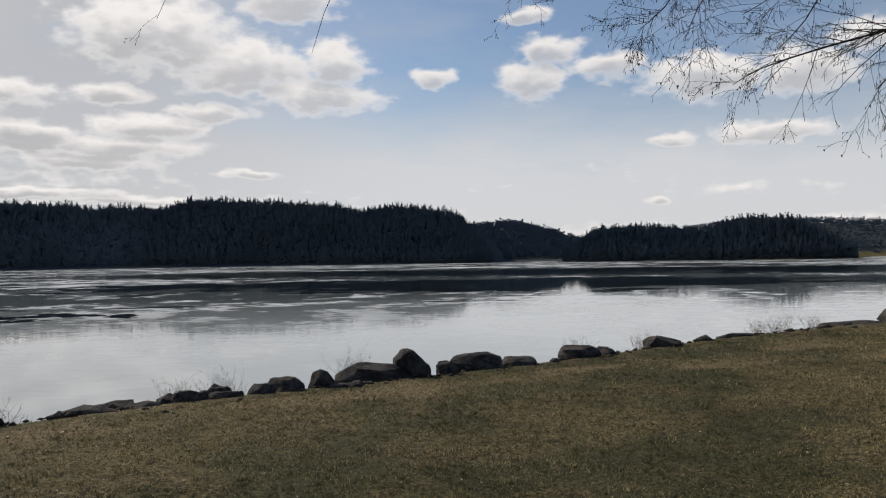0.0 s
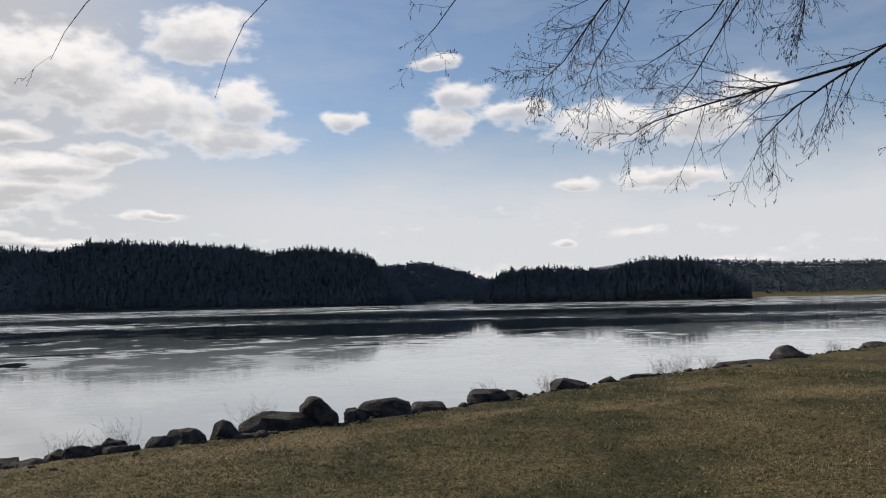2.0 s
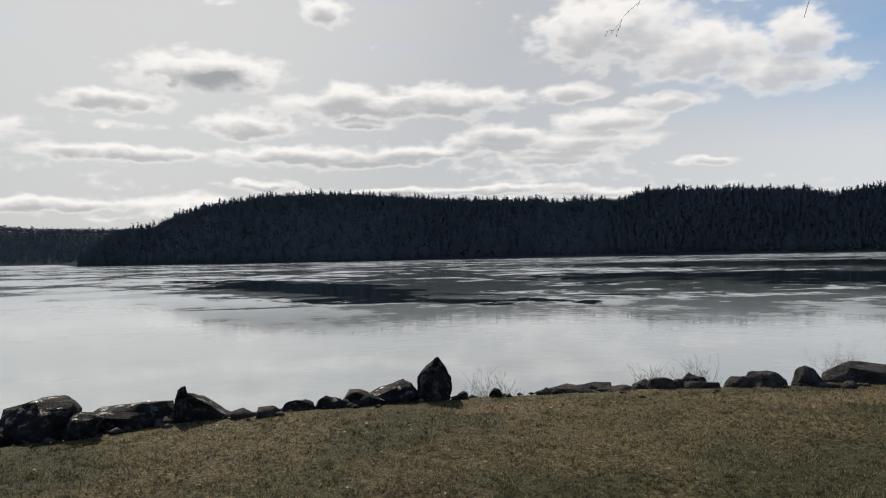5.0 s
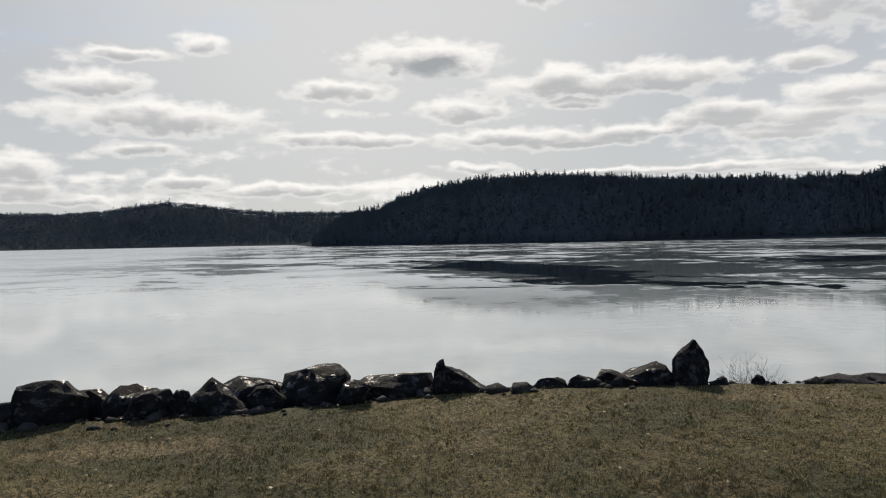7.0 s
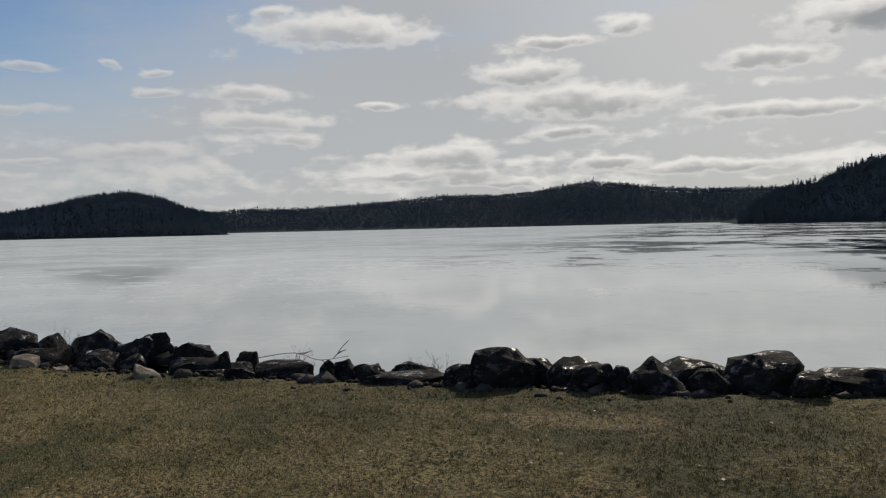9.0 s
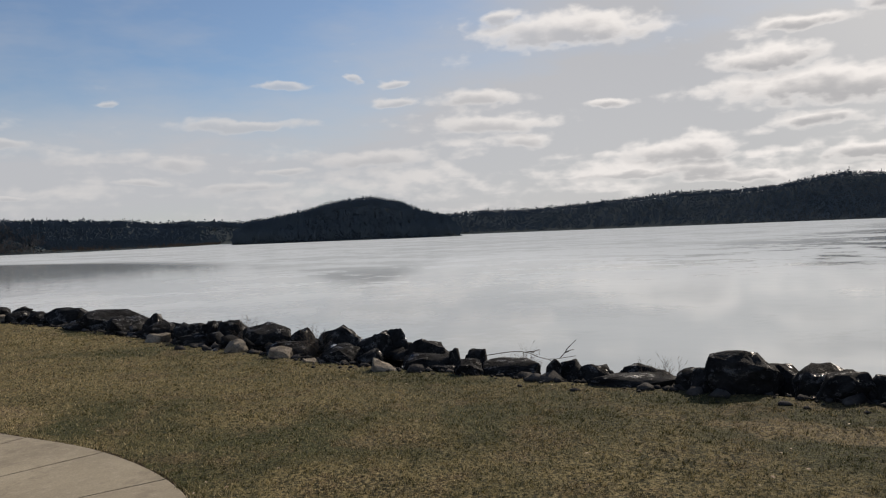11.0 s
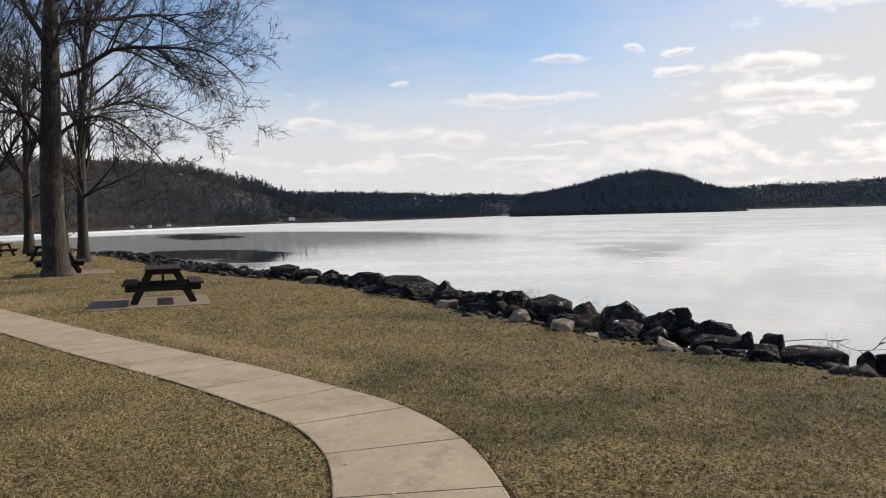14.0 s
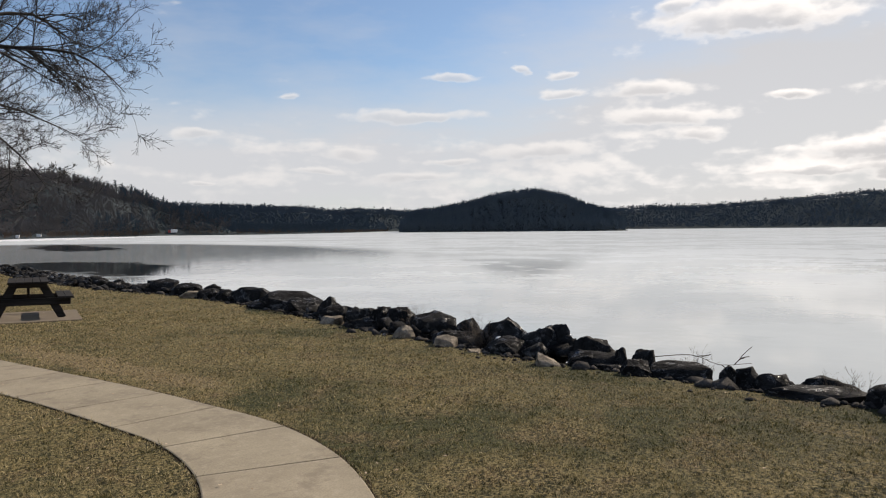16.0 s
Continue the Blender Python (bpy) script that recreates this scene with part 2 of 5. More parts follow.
def m_ground(k, p):
    pos = k.geo("Position")
    x, y, z = k.split(pos)
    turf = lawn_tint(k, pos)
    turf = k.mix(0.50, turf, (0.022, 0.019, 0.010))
    n = k.noise(pos, 3.0, 5.0, 0.65)
    bank = k.mix(k.step(n, 0.35, 0.65), (0.060, 0.052, 0.042), (0.145, 0.125, 0.10))
    c = k.mix(k.step(k.math("MULTIPLY_ADD", n, 0.3, z), 0.10, -0.14), turf, bank)
    far = k.step(k.vec("LENGTH", pos), 180.0, 320.0)
    # ground between the trees repeats the haze blue painted into the woods
    woods = k.mix(k.noise(pos, 0.02, 4.0), (0.040, 0.050, 0.056), (0.056, 0.066, 0.072))
    field = k.mix(k.noise(pos, 0.012, 3.0), (0.060, 0.062, 0.030), (0.11, 0.092, 0.052))
    woods = k.mix(k.math("MULTIPLY", k.step(z, 6.0, 2.5), k.step(x, 40.0, 160.0)), woods, field)
    c = k.mix(far, c, woods)
    k.plug(p.inputs["Base Color"], c)
    p.inputs["Roughness"].default_value = 0.95
    k.plug(p.inputs["Specular IOR Level"], k.math("MULTIPLY_ADD", far, -0.15, 0.15))
    bump(k, p, k.math("ADD", k.noise(pos, 55.0, 3.0), k.math("MULTIPLY", k.noise(pos, 7.0, 3.0), 1.5)), 0.9, 0.03)


def m_grass(k, p):
    pos = k.geo("Position")
    rnd = k.geo("Random Per Island")
    x, y, z = k.split(pos)
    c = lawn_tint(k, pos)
    drift = k.math("SUBTRACT", k.noise(pos, 1.0, 4.0, 0.6), 0.5)
    straw = k.math("MULTIPLY_ADD", drift, -1.5, k.step(y, 6.0, -12.0, 0.81, 0.58))
    c = k.mix(k.step(k.math("SUBTRACT", rnd, straw), 0.05, 0.15), c, (0.50, 0.41, 0.23))
    c = k.mix(k.step(rnd, 0.22, 0.12), c, (0.034, 0.040, 0.014))
    k.plug(p.inputs["Base Color"], c)
    p.inputs["Roughness"].default_value = 0.7
    p.inputs["Specular IOR Level"].default_value = 0.25
    thin = k.nodes.new("ShaderNodeBsdfTranslucent")
    k.plug(thin.inputs["Color"], c)
    both = k.nodes.new("ShaderNodeMixShader")
    both.inputs[0].default_value = 0.22
    k.links.new(p.outputs[0], both.inputs[1])
    k.links.new(thin.outputs[0], both.inputs[2])
    k.links.new(both.outputs[0], next(n for n in k.nodes if n.type == "OUTPUT_MATERIAL").inputs[0])


def m_leaf(k, p):
    rnd = k.geo("Random Per Island")
    c = k.mix(rnd, (0.14, 0.08, 0.04), (0.48, 0.38, 0.27))
    k.plug(p.inputs["Base Color"], c)
    p.inputs["Roughness"].default_value = 0.75


def ellipse(k, pos, cx, cy, ax, ay, turn):
    a = radians(turn)
    rel = k.vec("SUBTRACT", pos, (cx, cy, WATER))
    s = k.vec("DOT_PRODUCT", rel, (math.cos(a) / ax, math.sin(a) / ax, 0.0))
    t = k.vec("DOT_PRODUCT", rel, (-math.sin(a) / ay, math.cos(a) / ay, 0.0))
    return k.math("SUBTRACT", 1.0, k.vec("LENGTH", k.join(s, t)))


WATER = -1.4


def m_ice(k, p):
    pos = k.geo("Position")
    big = k.noise(pos, 0.022, 6.0, 0.62)
    mid = k.noise(pos, 0.11, 6.0, 0.65)
    fine = k.noise(pos, 0.9, 5.0, 0.6)
    water = None
    for e in ICE_HOLES:
        f = ellipse(k, pos, *e)
        water = f if water is None else k.math("MAXIMUM", water, f)
    rag = k.math("ADD", k.math("MULTIPLY", k.math("SUBTRACT", big, 0.5), 3.0), k.math("MULTIPLY", k.math("SUBTRACT", mid, 0.5), 3.4))
    open_water = k.step(k.math("ADD", water, rag), 0.02, 0.07)
    # streaks of frost: sparse on the dark thin ice to the north, closed over the wide lake to the west
    dist = k.vec("LENGTH", pos)
    x, y, z = k.split(pos)
    thin = k.math("MULTIPLY", k.step(k.math("ADD", dist, k.math("MULTIPLY", mid, 60.0)), 70.0, 105.0), k.step(k.math("MULTIPLY_ADD", x, 0.55, y), -10.0, 35.0))
    fleck = k.noise(pos, 0.34, 5.0, 0.7)
    rimed = k.math("MULTIPLY_ADD", fleck, 0.24, k.math("ADD", k.math("MULTIPLY", mid, 0.42), k.math("MULTIPLY", big, 0.44)))
    streak = k.step(k.math("MULTIPLY_ADD", thin, -0.030, rimed), 0.515, 0.565)
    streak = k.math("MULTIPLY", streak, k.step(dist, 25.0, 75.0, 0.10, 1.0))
    closed = k.math("MULTIPLY", k.step(dist, 36.0, 95.0), k.step(k.math("MULTIPLY_ADD", x, 0.45, y), 10.0, -40.0))
    streak = k.math("MAXIMUM", streak, k.math("MULTIPLY", closed, k.step(rimed, 0.42, 0.62, 0.72, 0.92)))
    ice = k.mix(k.step(big, 0.35, 0.65), (0.265, 0.305, 0.32), (0.405, 0.445, 0.455))
    ice = k.mix(thin, ice, (0.13, 0.155, 0.158))
    frost = k.mix(fine, (0.455, 0.50, 0.53), (0.635, 0.685, 0.72))
    bay = k.step(ellipse(k, pos, -105.0, -100.0, 100.0, 46.0, 50.0), -0.05, 0.25)
    streak = k.math("MULTIPLY", streak, k.math("MULTIPLY_ADD", bay, -0.8, 1.0))
    white = k.math("ADD", ellipse(k, pos, -72.0, 42.0, 30.0, 8.0, 162.0), k.math("MULTIPLY", k.math("SUBTRACT", mid, 0.5), 1.6))
    streak = k.math("MAXIMUM", streak, k.math("MULTIPLY", k.step(white, 0.0, 0.45), 0.75))
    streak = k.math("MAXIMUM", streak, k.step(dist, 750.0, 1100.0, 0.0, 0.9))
    streak = k.math("MULTIPLY", streak, k.math("SUBTRACT", 1.0, open_water))
    ice = k.mix(bay, ice, (0.14, 0.160, 0.168))
    c = k.mix(open_water, ice, (0.010, 0.015, 0.016))
    k.plug(p.inputs["Base Color"], c)
    k.plug(p.inputs["Roughness"], k.math("MULTIPLY", k.step(fine, 0.3, 0.7, 0.03, 0.075), k.math("MULTIPLY_ADD", open_water, -0.6, 1.0)))
    p.inputs["IOR"].default_value = 1.31
    bump(k, p, k.math("ADD", k.noise(pos, 1.3, 4.0), k.noise(pos, 0.25, 3.0)), 0.06, 0.05)
    rime = k.nodes.new("ShaderNodeBsdfDiffuse")
    k.plug(rime.inputs["Color"], frost)
    both = k.nodes.new("ShaderNodeMixShader")
    k.plug(both.inputs[0], k.math("MULTIPLY", streak, 0.85))
    k.links.new(p.outputs[0], both.inputs[1])
    k.links.new(rime.outputs[0], both.inputs[2])
    k.links.new(both.outputs[0], next(n for n in k.nodes if n.type == "OUTPUT_MATERIAL").inputs[0])


# Open water in the ice: centre, half axes in metres and the long axis's turn.
ICE_HOLES = [
    (25.0, 195.0, 130.0, 48.0, -8.0), (0.0, 105.0, 55.0, 26.0, 5.0), (-27.0, 57.0, 4.2, 0.9, 25.0), (-4.0, 62.0, 4.0, 0.8, 5.0),
    (-60.0, 59.0, 36.0, 9.0, 155.0), (-42.0, 34.5, 4.2, 0.45, 50.0), (-135.0, -130.0, 45.0, 6.0, 48.0), (-60.0, -54.0, 17.0, 6.0, 60.0),
]


def m_rock(dark, light, wet):
    def build(k, p):
        pos = k.coords("Object")
        rnd = k.nodes.new("ShaderNodeObjectInfo").outputs["Random"]
        at = k.vec("ADD", pos, k.join(k.math("MULTIPLY", rnd, 37.0), k.math("MULTIPLY", rnd, 11.0), rnd))
        n = k.noise(at, 3.2, 6.0, 0.65)
        s = k.noise(at, 26.0, 4.0, 0.6)
        c = k.mix(k.step(n, 0.35, 0.68), dark, light)
        c = k.mix(k.math("MULTIPLY", k.step(s, 0.5, 0.75), 0.55), c, tuple(v * 0.45 for v in dark))
        c = k.mix(k.math("MULTIPLY", k.step(k.noise(at, 7.0, 3.0), 0.62, 0.72), 0.4), c, tuple(v * 2.0 for v in light))
        k.plug(p.inputs["Base Color"], c)
        film = k.step(k.noise(at, 5.0, 5.0, 0.7), 0.54, 0.64) if wet else 0.0
        k.plug(p.inputs["Roughness"], k.math("MULTIPLY_ADD", film, -0.58, 0.85))
        k.plug(p.inputs["Specular IOR Level"], k.math("MULTIPLY_ADD", film, 0.9, 0.06))
        bump(k, p, k.math("ADD", k.noise(at, 9.0, 6.0, 0.7), k.math("MULTIPLY", s, 0.35)), 0.75, 0.05)
    return build


def m_snow(k, p):
    n = k.noise(k.geo("Position"), 9.0, 4.0)
    k.plug(p.inputs["Base Color"], k.mix(n, (0.58, 0.61, 0.65), (0.74, 0.75, 0.76)))
    p.inputs["Roughness"].default_value = 0.6


def m_concrete(k, p):
    pos = k.geo("Position")
    rnd = k.nodes.new("ShaderNodeObjectInfo").outputs["Random"]
    n = k.noise(pos, 1.3, 5.0, 0.6)
    s = k.noise(pos, 60.0, 3.0, 0.6)
    c = k.mix(k.step(n, 0.3, 0.7), (0.205, 0.177, 0.122), (0.310, 0.271, 0.190))
    c = k.mix(k.math("MULTIPLY", k.step(s, 0.40, 0.62), 0.45), c, (0.17, 0.138, 0.098))
    c = k.mix(k.math("MULTIPLY", k.step(k.noise(pos, 14.0, 4.0, 0.7), 0.52, 0.66), 0.40), c, (0.36, 0.315, 0.24))
    c = k.mix(k.math("MULTIPLY", k.step(k.noise(pos, 2.2, 6.0, 0.75), 0.50, 0.64), 0.65), c, (0.14, 0.115, 0.080))
    c = k.mix(k.math("MULTIPLY", rnd, 0.22), c, (0.25, 0.20, 0.145))
    k.plug(p.inputs["Base Color"], c)
    p.inputs["Roughness"].default_value = 0.85
    bump(k, p, s, 0.35, 0.004)


def m_wood(k, p):
    pos = k.coords("Object")
    grain = k.noise(k.vec("MULTIPLY", pos, (1.5, 30.0, 30.0)), 1.0, 5.0, 0.6)
    c = k.mix(k.step(grain, 0.3, 0.7), (0.011, 0.010, 0.0095), (0.030, 0.027, 0.025))
    k.plug(p.inputs["Base Color"], c)
    p.inputs["Roughness"].default_value, p.inputs["Specular IOR Level"].default_value = 0.85, 0.15
    bump(k, p, grain, 0.4, 0.004)


def m_bark(a, b):
    def build(k, p):
        pos = k.geo("Position")
        n = k.noise(k.vec("MULTIPLY", pos, (16.0, 16.0, 3.0)), 1.0, 5.0, 0.65)
        c = k.mix(k.step(n, 0.35, 0.65), a, b)
        c = k.mix(k.math("MULTIPLY", k.step(k.noise(pos, 2.0, 3.0), 0.5, 0.75), 0.3), c, (0.10, 0.10, 0.08))
        k.plug(p.inputs["Base Color"], c)
        p.inputs["Roughness"].default_value = 0.9
        bump(k, p, n, 1.0, 0.05)
    return build


def m_forest(a, b):
    def build(k, p):
        rnd = k.geo("Random Per Island")
        pos = k.geo("Position")
        x, y, z = k.split(pos)
        n = k.noise(pos, 0.02, 4.0)
        c = k.mix(rnd, a, b)
        c = k.mix(k.math("MULTIPLY", k.step(n, 0.4, 0.65), 0.4), c, tuple(v * 0.7 for v in a))
        k.plug(p.inputs["Base Color"], c)
        # leaves and twigs too small to model: normals bent lawnwards give even canopy shade
        slope = k.vec("NORMALIZE", k.join(k.math("MULTIPLY", x, -1.0), k.math("MULTIPLY", y, -1.0), 0.0))
        canopy = k.vec("MULTIPLY_ADD", slope, (0.80, 0.80, 0.0), (0.0, 0.0, 0.34))
        k.plug(p.inputs["Normal"], k.vec("NORMALIZE", k.vec("MULTIPLY_ADD", k.geo("Normal"), (0.09, 0.09, 0.09), canopy)))
        p.inputs["Roughness"].default_value = 1.0
        p.inputs["Specular IOR Level"].default_value = 0.0
    return build


def m_plain(color, rough=0.6, metal=0.0, spread=0.15):
    def build(k, p):
        n = k.noise(k.coords("Object"), 6.0, 4.0)
        k.plug(p.inputs["Base Color"], k.mix(n, tuple(v * (1 - spread) for v in color), tuple(min(1.0, v * (1 + spread)) for v in color)))
        p.inputs["Roughness"].default_value, p.inputs["Metallic"].default_value = rough, metal
    return build


GROUND = material("winter_ground", m_ground)
GRASS = material("grass_blades", m_grass)
LEAF = material("dry_leaf", m_leaf)
ICE = material("lake_ice", m_ice)
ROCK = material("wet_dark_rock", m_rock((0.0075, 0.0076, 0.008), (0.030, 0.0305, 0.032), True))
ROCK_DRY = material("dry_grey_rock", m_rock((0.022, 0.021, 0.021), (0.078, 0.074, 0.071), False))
ROCK_PALE = material("pale_rock", m_rock((0.17, 0.145, 0.115), (0.34, 0.295, 0.235), False))
SNOW = material("old_snow", m_snow)
PAD_CONCRETE = material("worn_concrete", m_plain((0.135, 0.108, 0.076), 0.95, 0.0, 0.35))
CONCRETE = material("path_concrete", m_concrete)
WOOD = material("dark_table_wood", m_wood)
BARK = material("grey_bark", m_bark((0.008, 0.007, 0.006), (0.033, 0.028, 0.023)))
TWIG = material("twig_bark", m_bark((0.010, 0.008, 0.0078), (0.027, 0.022, 0.020)))
# blue cast of the next three: distance haze put into the base colour
CONIFER = material("hazed_near_conifers", m_forest((0.086, 0.108, 0.122), (0.100, 0.121, 0.132)))
HAZY_CONIFER = material("hazed_far_conifers", m_forest((0.108, 0.136, 0.156), (0.118, 0.145, 0.163)))
HAZY_BARE = material("hazed_bare_trees", m_forest((0.108, 0.136, 0.162), (0.120, 0.146, 0.170)))
BARE = material("far_bare_trees", m_forest((0.155, 0.136, 0.127), (0.205, 0.180, 0.163)))
REED = material("dry_reeds", m_forest((0.13, 0.095, 0.070), (0.21, 0.155, 0.115)))
WEED = material("dry_weed", m_plain((0.085, 0.064, 0.048), 0.9))
DARK_METAL = material("dark_metal", m_plain((0.05, 0.05, 0.055), 0.5, 0.6))
WHITE = material("white_paint", m_plain((0.78, 0.78, 0.77), 0.5))
RED = material("red_paint", m_plain((0.45, 0.06, 0.05), 0.5))
GLASS_DARK = material("dark_window", m_plain((0.03, 0.035, 0.04), 0.12))
RUBBER = material("tyre_rubber", m_plain((0.03, 0.03, 0.03), 0.85))
STEEL = material("mast_steel", m_plain((0.30, 0.30, 0.31), 0.5, 0.5))
AGGREGATE = material("cast_aggregate", m_plain((0.105, 0.098, 0.090), 0.9, 0.0, 0.35))
CHAR = material("sooty_steel", m_plain((0.035, 0.033, 0.032), 0.7, 0.3))

# ---- making meshes ----


def mesh_of(name, verts, faces, mat, smooth=False):
    me = bpy.data.meshes.new(name)
    me.from_pydata(verts, [], faces)
    if mat:
        me.materials.append(mat)
    if smooth:
        me.polygons.foreach_set("use_smooth", [True] * len(me.polygons))
    me.update()
    return me


def fast_mesh(name, verts, faces, mat, smooth=False):
    """A mesh from arrays: verts n x 3, faces m x 3 or m x 4."""
    verts, faces = np.asarray(verts, np.float32), np.asarray(faces, np.int32)
    me = bpy.data.meshes.new(name)
    me.vertices.add(len(verts))
    me.vertices.foreach_set("co", verts.ravel())
    m, c = faces.shape
    me.loops.add(m * c)
    me.loops.foreach_set("vertex_index", faces.ravel())
    me.polygons.add(m)
    me.polygons.foreach_set("loop_start", np.arange(0, m * c, c, dtype=np.int32))
    me.polygons.foreach_set("loop_total", np.full(m, c, np.int32))
    if smooth:
        me.polygons.foreach_set("use_smooth", np.ones(m, bool))
    me.materials.append(mat)
    me.update(calc_edges=True)
    return me


def part(name, bm, mat, parent, label=""):
    """Links a bmesh or mesh as one mesh object under a thing or a part."""
    me = bm
    if isinstance(bm, bmesh.types.BMesh):
        me = bpy.data.meshes.new(name)
        bm.to_mesh(me)
        bm.free()
        me.materials.append(mat)
    ob = new(name, me)
    ob.parent = parent
    return tagged(ob, label)


def box_bm(sx, sy, sz, m=None, bevel=0.0):
    bm = bmesh.new()
    bmesh.ops.create_cube(bm, size=1.0)
    bmesh.ops.scale(bm, vec=(sx, sy, sz), verts=bm.verts)
    if bevel:
        bmesh.ops.bevel(bm, geom=bm.edges[:], offset=bevel, segments=1, affect="EDGES")
    if m is not None:
        bmesh.ops.transform(bm, matrix=m, verts=bm.verts)
    return bm


def lathe_bm(profile, n=32):
    """A round body from (radius, height) pairs."""
    bm = bmesh.new()
    rings = []
    for r, z in profile:
        rings.append([bm.verts.new((r * math.cos(2 * math.pi * i / n), r * math.sin(2 * math.pi * i / n), z)) for i in range(n)])
    for a, b in zip(rings[:-1], rings[1:]):
        for i in range(n):
            bm.faces.new((a[i], a[(i + 1) % n], b[(i + 1) % n], b[i]))
    bm.faces.new(rings[0][::-1])
    bm.faces.new(rings[-1])
    return bm


def tubes(lines, sides_of):
    """Tapered tubes along polylines: (points, radii) each. Returns verts and quads."""
    verts, faces = [], []
    for pts, rad in lines:
        pts = np.asarray(pts, float)
        n = sides_of(rad[0])
        way = np.gradient(pts, axis=0)
        way /= np.linalg.norm(way, axis=1, keepdims=True) + 1e-9
        ref = np.array([0.31, 0.87, 0.38]) if abs(way[0][2]) > 0.9 else np.array([0.0, 0.0, 1.0])
        a = np.cross(way, ref)
        a /= np.linalg.norm(a, axis=1, keepdims=True) + 1e-9
        b = np.cross(way, a)
        ang = np.arange(n) * 2 * np.pi / n
        ring = pts[:, None] + (a[:, None] * np.cos(ang)[None, :, None] + b[:, None] * np.sin(ang)[None, :, None]) * np.asarray(rad)[:, None, None]
        base = len(verts)
        verts.extend(ring.reshape(-1, 3).tolist())
        for i in range(len(pts) - 1):
            for j in range(n):
                p, q = base + i * n + j, base + i * n + (j + 1) % n
                faces.append((p, q, q + n, p + n))
    return verts, faces

# ---- the ground: one sheet with lawn, bank, lake bed and hills ----
LAWN_EDGE = [
    (-130, -205), (-110, -170), (-82, -125), (-57, -80), (-45, -58), (-33.9, -40.3), (-22.1, -21.0), (-19.9, -15.4), (-17.5, -11.0),
    (-14.5, -7.2), (-12.9, -4.9), (-11.5, -2.8), (-10.75, -1.3), (-9.8, 0.5), (-9.0, 1.75), (-7.95, 3.1), (-7.25, 4.35), (-6.85, 5.15),
    (-6.25, 6.0), (-5.55, 6.9), (-4.8, 7.8), (-3.7, 8.9), (-2.2, 10.05), (-0.7, 11.2), (1.25, 12.95), (3.6, 15.45), (5.8, 17.25),
    (9.1, 20.0), (16.3, 26.0), (30, 38), (60, 60), (130, 110), (300, 200), (600, 330),
]
FAR_SHORE = [
    (-45, 850), (-32, 900), (-23, 900), (-22, 570), (-10, 545), (-3.3, 560), (-2.5, 760), (1.5, 760), (2.5, 650), (20, 630), (40, 640),
    (55, 670), (61.3, 730), (62.5, 1650), (75, 1700), (93, 1650), (105, 1500), (113, 1250), (116, 850), (122, 640), (128, 620), (130, 540),
    (134, 480), (138, 405), (141, 365), (145, 310), (150, 265),
]
BANK = 2.4


def polar(az, r):
    return (-math.sin(radians(az)) * r, math.cos(radians(az)) * r)


def smooth_line(pts, step):
    """A Catmull-Rom line through the points, resampled at even steps."""
    p = np.array(pts, float)
    p = np.vstack([2 * p[0] - p[1], p, 2 * p[-1] - p[-2]])
    out = []
    for i in range(1, len(p) - 2):
        n = max(2, int(np.linalg.norm(p[i + 1] - p[i]) / step))
        for s in np.arange(n) / n:
            out.append(0.5 * (2 * p[i] + (p[i + 1] - p[i - 1]) * s + (2 * p[i - 1] - 5 * p[i] + 4 * p[i + 1] - p[i + 2]) * s**2 + (3 * p[i] - p[i - 1] - 3 * p[i + 1] + p[i + 2]) * s**3))
    out.append(p[-2])
    return np.array(out)


edge_line = np.array(LAWN_EDGE, float)
edge_way = np.gradient(edge_line, axis=0)
edge_way /= np.linalg.norm(edge_way, axis=1, keepdims=True)
lakeward = np.stack([-edge_way[:, 1], edge_way[:, 0]], 1)
lake_poly = np.vstack([edge_line + lakeward * BANK, [polar(a, r) for a, r in FAR_SHORE]])


def to_lines(px, py, line, closed=False):
    best = np.full(px.shape, 1e12)
    ends = np.vstack([line[1:], line[:1]]) if closed else line[1:]
    for (ax, ay), (bx, by) in zip(line if closed else line[:-1], ends):
        dx, dy = bx - ax, by - ay
        t = np.clip(((px - ax) * dx + (py - ay) * dy) / (dx * dx + dy * dy + 1e-12), 0, 1)
        best = np.minimum(best, (px - ax - t * dx) ** 2 + (py - ay - t * dy) ** 2)
    return np.sqrt(best)


def inside(px, py, poly):
    odd = np.zeros(px.shape, bool)
    for (ax, ay), (bx, by) in zip(poly, np.vstack([poly[1:], poly[:1]])):
        hit = ((ay > py) != (by > py)) & (px < (bx - ax) * (py - ay) / (by - ay + 1e-12) + ax)
        odd ^= hit
    return odd


def ease(x):
    x = np.clip(x, 0, 1)
    return x * x * (3 - 2 * x)


